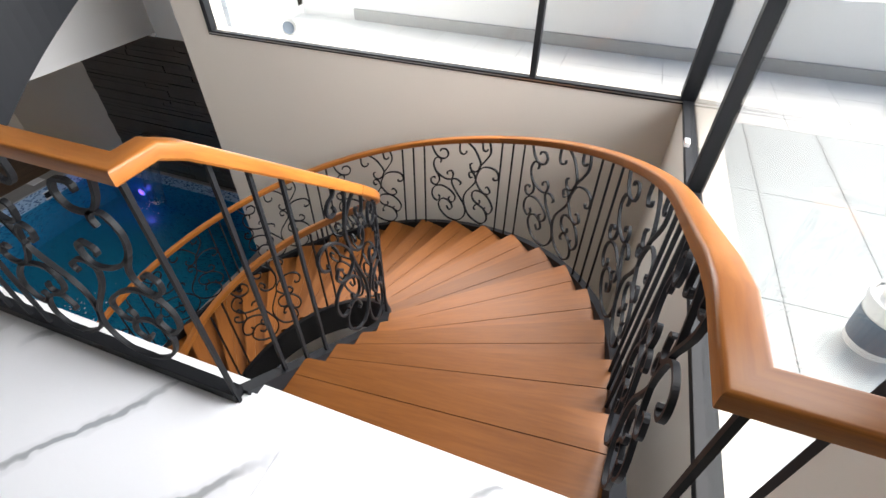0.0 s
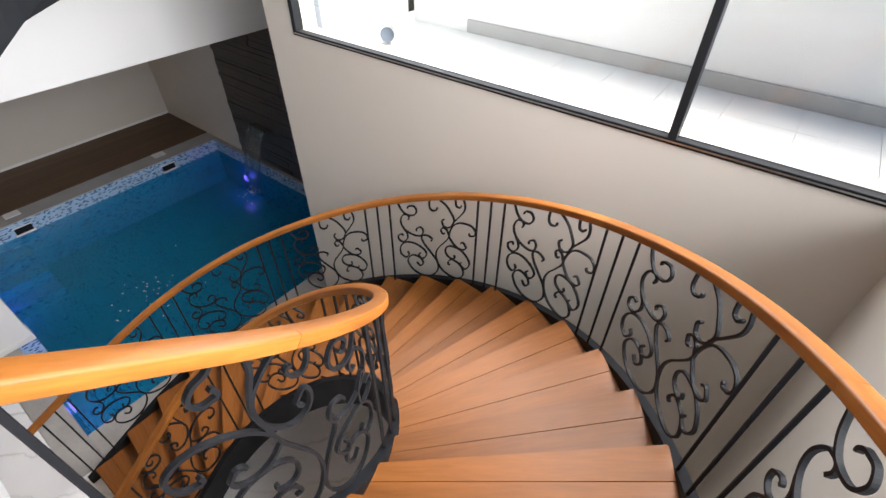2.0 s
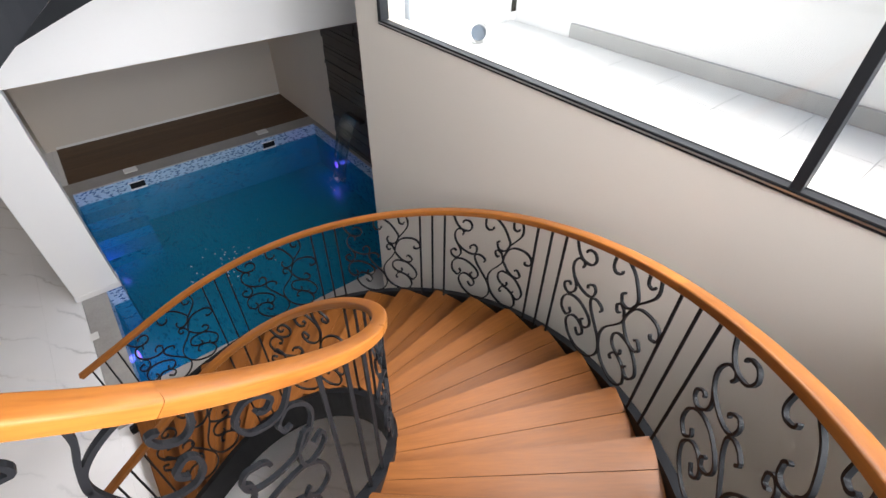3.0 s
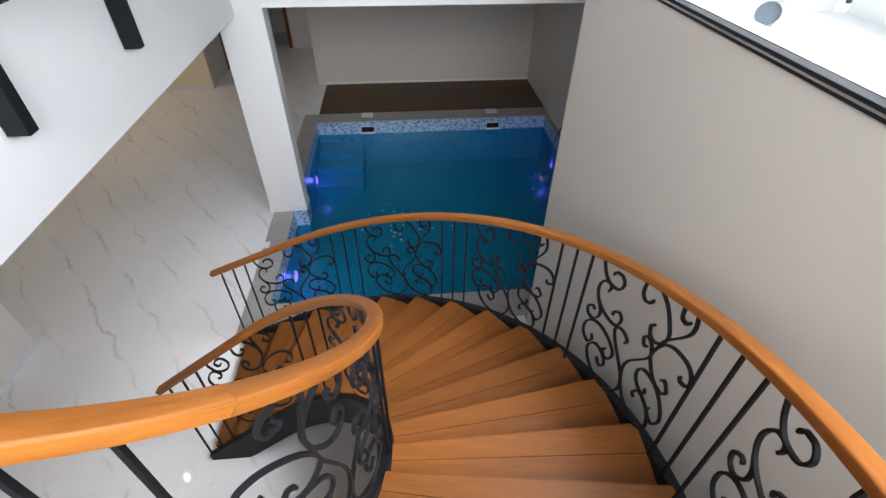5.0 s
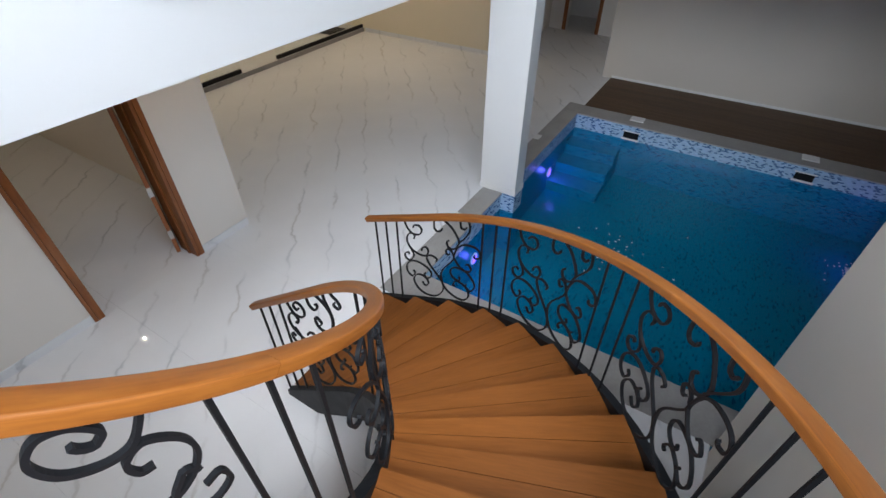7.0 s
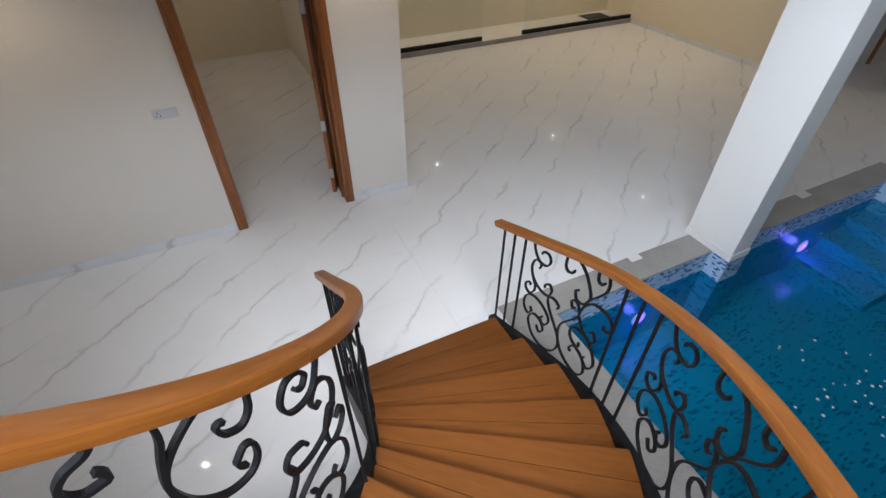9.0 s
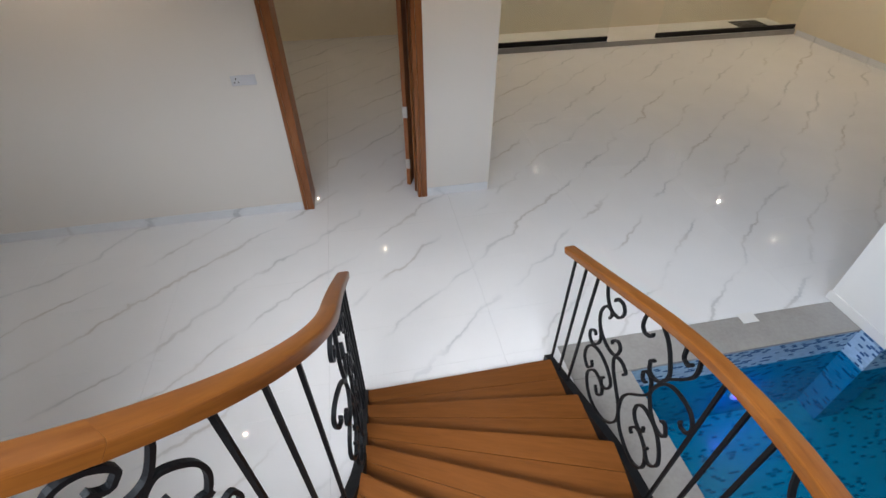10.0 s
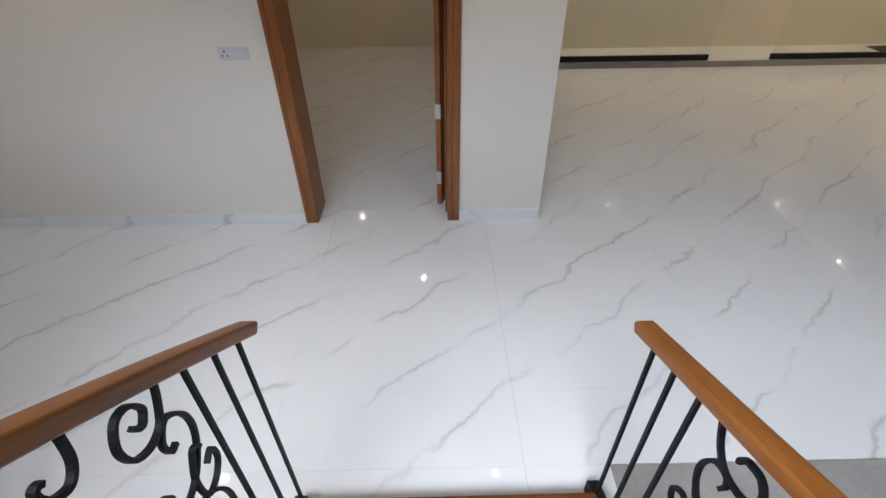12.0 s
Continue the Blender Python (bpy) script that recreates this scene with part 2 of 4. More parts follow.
def thing(name, label, category, place=(0, 0, 0), group="", kind="", turn=0.0):
    ob = new(name)
    ob.matrix_world = pose(*place, 0, 0, turn)
    return tagged(ob, label, category, group, kind)


def box(bm, x0, x1, y0, y1, z0, z1, bevel=0.0):
    vs = [bm.verts.new((x, y, z)) for z in (z0, z1) for y in (y0, y1) for x in (x0, x1)]
    fs = [bm.faces.new([vs[i] for i in q]) for q in ((0, 2, 3, 1), (4, 5, 7, 6), (0, 1, 5, 4), (2, 6, 7, 3), (0, 4, 6, 2), (1, 3, 7, 5))]
    if bevel:
        es = list({e for f in fs for e in f.edges})
        bmesh.ops.bevel(bm, geom=es, offset=bevel, segments=2, affect="EDGES", profile=0.6)
    return bm


def boxes(*dims, bevel=0.0):
    bm = bmesh.new()
    for d in dims:
        box(bm, *d, bevel=bevel)
    return bm


def cyl(bm, x, y, z0, z1, r0, r1=None, n=20, caps=True):
    r1 = r0 if r1 is None else r1
    a = [bm.verts.new((x + r0 * math.cos(i * math.tau / n), y + r0 * math.sin(i * math.tau / n), z0)) for i in range(n)]
    b = [bm.verts.new((x + r1 * math.cos(i * math.tau / n), y + r1 * math.sin(i * math.tau / n), z1)) for i in range(n)]
    for i in range(n):
        bm.faces.new((a[i], a[(i + 1) % n], b[(i + 1) % n], b[i]))
    if caps:
        bm.faces.new(a[::-1])
        bm.faces.new(b)
    return bm


def sweep(bm, pts, profile, closed_profile=True):
    """A profile (side, up) drawn along a path, upright, mitred at corners, with UVs along it."""
    uv = bm.loops.layers.uv.verify()
    pts = [Vector(p) for p in pts]
    rings, run, lengths = [], 0.0, []
    for i, p in enumerate(pts):
        a = (p - pts[i - 1]).normalized() if i else None
        b = (pts[i + 1] - p).normalized() if i < len(pts) - 1 else None
        t = ((a or b) + (b or a)).normalized()
        if i:
            run += (p - pts[i - 1]).length
        lengths.append(run)
        flat = Vector((t.x, t.y, 0))
        side = Vector((t.y, -t.x, 0)).normalized() if flat.length > 1e-4 else Vector((1, 0, 0))
        up = side.cross(t).normalized()
        k = 1.0
        if a and b:
            fa, fb = Vector((a.x, a.y)), Vector((b.x, b.y))
            if fa.length > 1e-4 and fb.length > 1e-4:
                k = 1 / max(0.5, math.cos(fa.angle(fb) / 2))
        rings.append([bm.verts.new(p + side * (u * k) + up * w) for u, w in profile])
    n = len(profile)
    for i in range(len(rings) - 1):
        for j in range(n):
            f = bm.faces.new((rings[i][j], rings[i][(j + 1) % n], rings[i + 1][(j + 1) % n], rings[i + 1][j]))
            for loop, (uu, vv) in zip(f.loops, ((lengths[i], j), (lengths[i], j + 1), (lengths[i + 1], j + 1), (lengths[i + 1], j))):
                loop[uv].uv = (uu, vv / n * 0.3)
    for ring, rev in ((rings[0], True), (rings[-1], False)):
        bm.faces.new(ring[::-1] if rev else ring)
    return bm


def tube(bm, pts, r, n=6):
    pts = [Vector(p) for p in pts]
    rings, nor = [], None
    for i, p in enumerate(pts):
        t = (pts[min(i + 1, len(pts) - 1)] - pts[max(i - 1, 0)]).normalized()
        if nor is None:
            nor = t.orthogonal().normalized()
        nor = (nor - t * nor.dot(t)).normalized()
        bi = t.cross(nor)
        rings.append([bm.verts.new(p + (nor * math.cos(j * math.tau / n) + bi * math.sin(j * math.tau / n)) * r) for j in range(n)])
    for a, b in zip(rings, rings[1:]):
        for j in range(n):
            bm.faces.new((a[j], a[(j + 1) % n], b[(j + 1) % n], b[j]))
    bm.faces.new(rings[0][::-1])
    bm.faces.new(rings[-1])
    return bm


def strap(bm, pts, thick, deep, across):
    """A flat bar bent along pts; across(i) is the direction of its depth."""
    pts = [Vector(p) for p in pts]
    rings = []
    for i, p in enumerate(pts):
        t = (pts[min(i + 1, len(pts) - 1)] - pts[max(i - 1, 0)]).normalized()
        a = across(i)
        b = t.cross(a).normalized()
        rings.append([bm.verts.new(p + a * (u * deep / 2) + b * (w * thick / 2)) for u, w in ((-1, -1), (1, -1), (1, 1), (-1, 1))])
    for a, b in zip(rings, rings[1:]):
        for j in range(4):
            bm.faces.new((a[j], a[(j + 1) % 4], b[(j + 1) % 4], b[j]))
    bm.faces.new(rings[0][::-1])
    bm.faces.new(rings[-1])
    return bm


def curve_through(pts, steps=7):
    """A smooth line through a few design points."""
    p = [Vector(q) for q in pts]
    p = [p[0] * 2 - p[1]] + p + [p[-1] * 2 - p[-2]]
    out = []
    for i in range(1, len(p) - 2):
        for j in range(steps):
            t = j / steps
            out.append(0.5 * ((2 * p[i]) + (p[i + 1] - p[i - 1]) * t + (2 * p[i - 1] - 5 * p[i] + 4 * p[i + 1] - p[i + 2]) * t * t + (3 * p[i] - p[i - 1] - 3 * p[i + 1] + p[i + 2]) * t ** 3))
    return out + [p[-2]]


def curl(p, d, r, sign, turns=0.78, steps=14):
    """A spiral that leaves p along d and winds inward; sign +1 winds to its left."""
    out, ang, q = [], math.atan2(d.y, d.x), Vector(p)
    n = steps
    for i in range(n):
        rad = r * (1 - 0.62 * i / n)
        da = turns * math.tau / n * sign
        ang += da
        q = q + Vector((math.cos(ang), math.sin(ang))) * abs(da) * rad
        out.append(q.copy())
    return out


# ---- the stair's plan ----
RISE, COUNT = 0.153, 22
CX, CY, RO, RI, Y0, Y1 = -0.214, 0.245, 2.131, 0.965, -0.36, -0.385
TOP = RISE * (COUNT + 1)


BULGE_K, BULGE = (-1, 0, 3, 6, 9, 11.5, 14, 17, 19, 22, 23), (0.03, 0.03, 0.045, 0.02, 0.025, 0.03, 0.03, 0.012, -0.012, -0.032, -0.032)


def bulge(k):
    """The outer string's slight departures from a true half circle."""
    return sum(float(np.interp(k + d, BULGE_K, BULGE)) for d in (-1.2, -0.6, 0.0, 0.6, 1.2)) / 5


def plan(k, outer, off=0.0):
    """The place in plan at step k (0 to 22) along a side of the U, off metres outward of the stair's hollow."""
    r = RO if outer else RI
    run0, run1 = CY - Y0, CY - Y1
    s = k * (run0 + math.pi * r + run1) / COUNT - run0
    q = r + off + (bulge(k) if outer else 0.0)
    if s < 0:
        return Vector((CX - q, CY + s))
    if s < math.pi * r:
        return Vector((CX - q * math.cos(s / r), CY + q * math.sin(s / r)))
    return Vector((CX + q, CY - (s - math.pi * r)))


def nose(k):
    return RISE * (k + 1)


# ---- setting: lower floor ----
LZ = -2.6
WALL_N, WALL_END = 2.61, -2.46
UP_TOP = 7.05
BACK = -9.6

floor = part("floor", boxes((-14.0, 5.0, -10.0, -0.56, -0.25, -0.012), (-2.52, 5.0, -0.56, 2.61, -0.25, -0.012), (-14.0, -8.05, -0.56, -0.26, -0.25, -0.012)), GROUT)
tagged(floor, "lower floor of glossy white veined marble tiles", "floor", kind="structure")

# pool shell
PX0, PX1, PY0, PY1, PZ, WL = -7.68, -2.92, -0.285, 4.2, -0.95, -0.255
pool = thing("pool", "indoor swimming pool lined with blue mosaic", "pool", kind="structure")
part("pool_floor", boxes((PX0 - 0.2, PX1 + 0.2, PY0 - 0.2, PY1 + 0.2, PZ - 0.2, PZ)), POOLF, pool, "teal mosaic floor with dark flecks")
part("pool_wall", boxes((PX0 - 0.2, PX0, PY0, PY1, PZ, WL - 0.01)), POOLY, pool)
part("pool_wall", boxes((PX1, PX1 + 0.2, PY0, PY1, PZ, WL - 0.01)), POOLY, pool)
part("pool_wall", boxes((PX0 - 0.2, PX1 + 0.2, PY0 - 0.2, PY0, PZ, WL - 0.01)), POOLX, pool)
part("pool_wall", boxes((PX0 - 0.2, PX1 + 0.2, PY1, PY1 + 0.2, PZ, WL - 0.01)), POOLX, pool)
part("mosaic_band", boxes((PX0 - 0.2, PX0, PY0, PY1, WL - 0.01, -0.02)), BAND_Y, pool, "pale blue mosaic band with dark dashes")
part("mosaic_band", boxes((PX1, PX1 + 0.2, PY0, PY1, WL - 0.01, -0.02)), BAND_Y, pool)
part("mosaic_band", boxes((PX0 - 0.2, PX1 + 0.2, PY0 - 0.2, PY0, WL - 0.01, -0.02)), BAND_X, pool)
part("mosaic_band", boxes((PX0 - 0.2, PX1 + 0.2, PY1, PY1 + 0.2, WL - 0.01, -0.02)), BAND_X, pool)
for i in range(3):
    st = part("pool_step", boxes((PX0, PX0 + 1.08 - 0.36 * i, PY0, PY0 + 0.85, PZ + 0.175 * i, PZ + 0.175 * (i + 1) - 0.001)), [POOLS, POOLX, POOLY], pool, "submerged step")
    for p in st.data.polygons:
        p.material_index = 2 if abs(p.normal.x) > 0.5 else 1 if abs(p.normal.y) > 0.5 else 0
bm = bmesh.new()
bmesh.ops.create_grid(bm, x_segments=2, y_segments=2, size=0.5)
for v in bm.verts:
    v.co = Vector(((PX0 + PX1) / 2 + v.co.x * (PX1 - PX0), (PY0 + PY1) / 2 + v.co.y * (PY1 - PY0), WL))
water = part("water", bm, WATER)
if water.data.polygons[0].normal.z < 0:
    water.data.flip_normals()
tagged(water, "clear blue rippling pool water", "water", kind="structure")
water.visible_shadow = False

deck = thing("pool_deck", "grey stone coping and dark timber deck round the pool", "deck", kind="structure")
part("coping", boxes((-8.05, PX0 + 0.01, PY0 - 0.27, PY1 + 0.12, -0.02, 0.004), bevel=0.003), DECKS, deck, "grey stone coping")
part("coping", boxes((PX0 + 0.014, -2.52, PY0 - 0.27, PY0 + 0.01, -0.02, 0.004), bevel=0.003), DECKS, deck)
part("coping", boxes((PX1 - 0.01, -2.52, PY0 + 0.014, PY1 + 0.12, -0.02, 0.004), bevel=0.003), DECKS, deck)
part("coping", boxes((PX0 + 0.014, PX1 - 0.014, PY1 - 0.01, PY1 + 0.12, -0.02, 0.004), bevel=0.003), DECKS, deck)
for i in range(11):
    x = BACK + 0.005 + i * 0.141
    part("deck_board", boxes((x, x + 0.136, -0.28, 4.27, -0.02, 0.012), bevel=0.003), DECKW, deck)

# walls of the lower storey
def wall(name, label, mtl, *dims):
    return tagged(part(name, boxes(*dims), mtl), label, "wall", kind="structure")


wall("wall_north", "off-white wall under and round the big window, toned down for shade", OFFWHITE_SHADE,
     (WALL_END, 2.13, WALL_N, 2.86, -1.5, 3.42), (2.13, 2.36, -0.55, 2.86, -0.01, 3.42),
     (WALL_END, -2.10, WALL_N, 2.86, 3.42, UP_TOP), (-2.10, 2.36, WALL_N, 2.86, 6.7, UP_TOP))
wall("wall_pool_west", "plain off-white wall behind the timber deck", POOLWHITE, (BACK - 0.2, BACK, -0.46, 4.4, -0.01, 2.9), (-12.4, BACK - 0.2, -0.46, -0.26, -0.01, 2.9))
wall("wall_pool_north", "plain off-white wall of the pool hall", POOLWHITE, (BACK - 0.2, -6.75, 4.27, 4.45, -0.01, 2.9))
slate = thing("slate_wall", "dark slate feature wall in long courses with a water spout", "wall", kind="structure")
z, i = -1.2, 0
rng = random.Random(3)
while z < 2.60:
    hgt = rng.choice((0.06, 0.08, 0.10))
    x = -6.75
    while x < -2.3:
        ln = rng.uniform(1.0, 2.4)
        part("slate_course", boxes((x, min(x + ln, -2.3) - 0.004, 4.26 - rng.choice((0.0, 0.006, 0.012, 0.022)), 4.45, z, min(z + hgt, 2.62) - 0.004)), SLATE, slate)
        x += ln
    z += hgt
wall("wall_recess", "end of the off-white wall beside the pool, toned down for shade", OFFWHITE_SHADE, (-2.46, -2.2, 2.87, 4.45, -1.5, 2.9))

# door wall with the opening
DY, DX0, DX1 = -2.60, -1.86, -0.74
wall("wall_south", "warm white wall with a doorway", HALLWHITE, (-2.56, DX0, DY - 0.28, DY, -0.01, 2.75), (DX1, 2.3, DY - 0.28, DY, -0.01, 2.75), (DX0, DX1, DY - 0.28, DY, 2.15, 2.75))
wall("wall_side_room", "warm white wall beside the lounge", HALLWHITE, (-2.56, -2.36, -8.2, DY - 0.28, -0.01, 2.75))
wall("wall_room_back", "cream wall at the back of the room", CREAM, (-2.36, 3.0, -8.2, -8.0, -0.01, 2.75), (1.2, 1.4, -8.0, DY - 0.28, -0.01, 2.75))
wall("wall_east_low", "white wall of the lower hall", WHITE, (2.13, 2.36, DY, -0.55, -0.01, 2.75))
wall("wall_lounge_west", "cream wall of the lounge", CREAM, (BACK - 0.1, BACK + 0.05, -9.0, -2.7, -0.01, 2.75))
wall("wall_lounge_back", "cream wall behind the glass partition", CREAM, (BACK, -2.5, -7.55, -7.35, -0.01, 2.75))
wall("wall_corridor", "off-white corridor walls with two dark doorways", WHITE, (-10.8, BACK - 0.1, -2.9, -2.7, -0.01, 2.75), (-12.4, -11.55, -2.9, -2.7, -0.01, 2.75), (-11.55, -10.8, -2.9, -2.7, 2.1, 2.75),
     (-12.5, -12.3, -2.7, -2.28, -0.01, 2.75), (-12.5, -12.3, -1.5, -0.46, -0.01, 2.75), (-12.5, -12.3, -2.28, -1.5, 2.1, 2.75), (-13.9, -13.8, -3.2, -0.4, -0.01, 2.75), (-13.8, -12.5, -0.5, -0.4, -0.01, 2.75), (-13.8, -12.5, -3.2, -3.1, -0.01, 2.75), (-12.0, -10.2, -4.2, -4.1, -0.01, 2.75))
tagged(part("ceiling", boxes((-14.0, 2.36, -9.5, -0.65, 2.72, 2.9), (-14.0, -4.95, -0.65, 4.5, 2.72, 2.9)), CEILING), "plain white ceiling of the lower storey", "ceiling", kind="structure")

# upper slab and its edges
tagged(part("beam_south", boxes((-4.76, 2.3, -0.65, -0.40, 2.60, TOP - 0.03)), WHITE), "white edge of the upper floor slab", "beam", kind="structure")
tagged(part("beam_west", boxes((-4.95, -4.76, -0.65, 4.26, 2.68, TOP - 0.03)), WHITE), "white edge of the upper floor over the pool", "beam", kind="structure")
upper = part("upper_floor", boxes((-9.7, 2.36, -6.0, -0.65, TOP - 0.2, TOP - 0.03), (-9.7, -4.95, -0.65, 4.5, TOP - 0.2, TOP - 0.03)), GROUT)
tagged(upper, "upper floor slab paved with white veined marble", "floor", kind="structure")
wall("wall_upper", "white walls of the upper hall", WHITE, (-9.9, -9.7, -6.0, 4.5, TOP, UP_TOP), (-9.9, 5.0, -6.2, -6.0, TOP, UP_TOP), (-4.76, WALL_END, 4.2, 4.5, 2.62, UP_TOP), (-9.9, -4.95, 4.28, 4.5, TOP - 0.03, UP_TOP), (-2.46, -2.2, 2.87, 4.2, 2.9, UP_TOP), (2.13, 2.36, -6.0, -2.5, TOP, UP_TOP))
tagged(part("ceiling_upper", boxes((-9.9, 2.4, -6.2, 2.87, UP_TOP, UP_TOP + 0.2), (-9.9, -2.2, 2.87, 4.5, UP_TOP, UP_TOP + 0.2)), CEILING), "plain white ceiling of the upper hall", "ceiling", kind="structure")

# column
col = thing("column", "square white column with a low skirting at the pool's edge", "column", kind="structure")
part("shaft", boxes((-5.01, -4.765, -0.60, -0.095, 0.0, 2.72), bevel=0.006), WHITE, col)
part("skirting", boxes((-5.018, -4.757, -0.608, -0.087, 0.006, 0.085), bevel=0.003), WHITE, col)
pier = part("pier", boxes((-5.012, -4.763, -0.284, -0.093, WL - 0.01, -0.001)), [BAND_X, BAND_Y], col, "pale blue mosaic pier")
foot = part("pier", boxes((-5.012, -4.763, -0.284, -0.093, PZ, WL - 0.011)), [POOLX, POOLY], col, "blue mosaic pier under water")
for ob in (pier, foot):
    for p in ob.data.polygons:
        p.material_index = 1 if abs(p.normal.x) > 0.5 else 0

# windows
def window(name, label, frame_dims, pane_dims):
    w = thing(name, label, "window", kind="structure")
    for nm, d in frame_dims:
        part(nm, boxes(d, bevel=0.003 if nm != "track" else 0.0), ALU if nm != "track" else METAL, w)
    for d in pane_dims:
        g = part("pane", boxes(d), GLASS, w)
        g.visible_shadow = False
    return w


SILL = 3.456
window("window_1", "tall window in black aluminium frames", [
    ("frame_rail", (-2.10, 2.20, 2.60, 2.66, 3.42, SILL)), ("frame_rail", (-2.10, 2.20, 2.66, 2.70, 3.42, SILL - 0.015)),
    ("track", (-2.09, 2.19, 2.597, 2.602, 3.434, 3.442)), ("frame_post", (-2.10, -2.055, 2.60, 2.68, SILL, 6.7)), ("mullion", (0.995, 1.04, 2.60, 2.68, SILL, 6.7)),
    ("frame_post", (2.10, 2.20, 2.59, 2.69, SILL, 6.7)), ("frame_rail", (-2.055, 2.10, 2.60, 2.68, 6.64, 6.7))],
    [(-2.055, 0.995, 2.645, 2.655, SILL, 6.64), (1.04, 2.10, 2.645, 2.655, SILL, 6.64)])
window("window_2", "tall glazed side beside the stair in black frames", [
    ("frame_rail", (2.12, 2.20, -0.39, 2.59, 3.42, SILL)), ("mullion", (2.12, 2.20, 1.39, 1.45, SILL, 6.7)), 
    ("frame_post", (2.145, 2.19, -0.39, -0.345, SILL, 6.7)), ("frame_rail", (2.12, 2.20, -0.345, 2.59, 6.64, 6.7))],
    [(2.155, 2.165, 1.45, 2.59, SILL, 6.64), (2.155, 2.165, -0.345, 1.39, SILL, 6.64)])
wall("wall_east_upper", "off-white wall over and beside the glazing, toned down for shade", OFFWHITE_SHADE, (2.13, 2.36, -2.5, 2.86, 6.7, UP_TOP), (2.13, 2.36, -2.5, -0.55, 2.9, 3.42), (2.13, 2.36, -2.5, -0.392, 3.421, 6.7))

# ---- terrace outside ----
GZ = 3.18
GROUT_L = stone("pale_terrace_grout", (0.66, 0.66, 0.64), (0.56, 0.56, 0.54), 8, 0.8)
ground = part("ground", boxes((-2.46, 60.0, 2.86, 60.0, GZ - 0.3, GZ - 0.012), (2.36, 60.0, -60.0, 2.86, GZ - 0.3, GZ - 0.012)), GROUT_L)
tagged(ground, "terrace bed under white tiles", "ground", kind="structure")
wall("terrace_wall", "white terrace wall in full light", paint("white_exterior_paint", (0.87, 0.87, 0.86)), (-2.2, 7.0, 4.30, 4.48, GZ - 0.1, 4.4), (6.8, 7.0, -6.0, 4.30, GZ - 0.1, 4.4))
tagged(part("terrace_skirting", boxes((-1.47, 6.8, 4.26, 4.30, GZ, GZ + 0.12), bevel=0.003), OUTK), "grey stone skirting along the terrace wall", "skirting", kind="structure")

# ---- the stair ----
def tread_mesh(k):
    """One winder: two boards with a joint between them, edges eased."""
    def at(f, outer, off):
        return plan(k + f, outer, off)
    mid = (at(0.5, True, 0) + at(0.5, False, 0)) / 2
    d = at(0.5, True, 0) - at(0.5, False, 0)
    ang = math.atan2(d.y, d.x)
    back = Matrix.Rotation(-ang, 2)
    bm = bmesh.new()
    # the third piece is the tongue that closes the joint from below
    for f0, f1, hi, lo in ((-0.03, 0.4, 0.0, -0.042), (0.412, 1.10 if k < COUNT - 1 else 1.32, 0.0, -0.042), (0.37, 0.44, -0.010, -0.030)):
        rows = []
        for i in range(5):
            f = f0 + (f1 - f0) * i / 4
            rows.append((back @ (at(f, False, 0.006) - mid), back @ (at(f, True, -0.006) - mid)))
        top = [[bm.verts.new((*p, hi)) for p in r] for r in rows]
        low = [[bm.verts.new((*p, lo)) for p in r] for r in rows]
        for i in range(4):
            bm.faces.new((top[i][0], top[i][1], top[i + 1][1], top[i + 1][0]))
            bm.faces.new((low[i][1], low[i][0], low[i + 1][0], low[i + 1][1]))
            bm.faces.new((top[i][1], low[i][1], low[i + 1][1], top[i + 1][1]))
            bm.faces.new((low[i][0], top[i][0], top[i + 1][0], low[i + 1][0]))
        front = [bm.faces.new((top[0][1], top[0][0], low[0][0], low[0][1])), bm.faces.new((top[4][0], top[4][1], low[4][1], low[4][0]))]
        if f0 > 0:
            continue
        es = [e for e in front[0].edges if set(e.verts) in ({top[0][0], top[0][1]}, {low[0][0], low[0][1]})]
        bmesh.ops.bevel(bm, geom=es, offset=0.011, segments=3, affect="EDGES")
    return mesh_of("tread", bm, TREAD), pose(mid.x, mid.y, nose(k), 0, 0, math.degrees(ang))


def ribbon(outer, lo, hi, off0, off1, k0, k1, n=70):
    """A curved steel plate that follows the stair's slope."""
    bm = bmesh.new()
    rings = []
    for i in range(n + 1):
        k = k0 + (k1 - k0) * i / n
        a, b, zz = plan(k, outer, off0), plan(k, outer, off1), nose(k)
        rings.append([bm.verts.new((p.x, p.y, max(zz + w, floor_z))) for p, w in ((a, lo), (b, lo), (b, hi), (a, hi))])
    for r, q in zip(rings, rings[1:]):
        for j in range(4):
            bm.faces.new((r[j], r[(j + 1) % 4], q[(j + 1) % 4], q[j]))
    bm.faces.new(rings[0][::-1])
    bm.faces.new(rings[-1])
    return bm


floor_z = 0.003
stair = thing("spiral_staircase", "curved staircase of varnished wooden treads on black steel stringers", "staircase", group="flights of the curved stair")
for k in range(COUNT):
    me, m = tread_mesh(k)
    t = part("tread", me, TREAD, stair)
    t.matrix_basis = m
    bm = bmesh.new()
    a, b = plan(k + 0.02, False, 0), plan(k + 0.02, True, 0)
    c, d = plan(k + 0.07, False, 0), plan(k + 0.07, True, 0)
    lowz, hiz = max(nose(k) - RISE - 0.04, 0.002), nose(k) - 0.043
    vs = [bm.verts.new((p.x, p.y, q)) for q in (lowz, hiz) for p in (a, b, d, c)]
    for q in ((0, 1, 5, 4), (1, 2, 6, 5), (2, 3, 7, 6), (3, 0, 4, 7), (3, 2, 1, 0), (4, 5, 6, 7)):
        bm.faces.new([vs[j] for j in q])
    part("riser", bm, TREAD, stair)
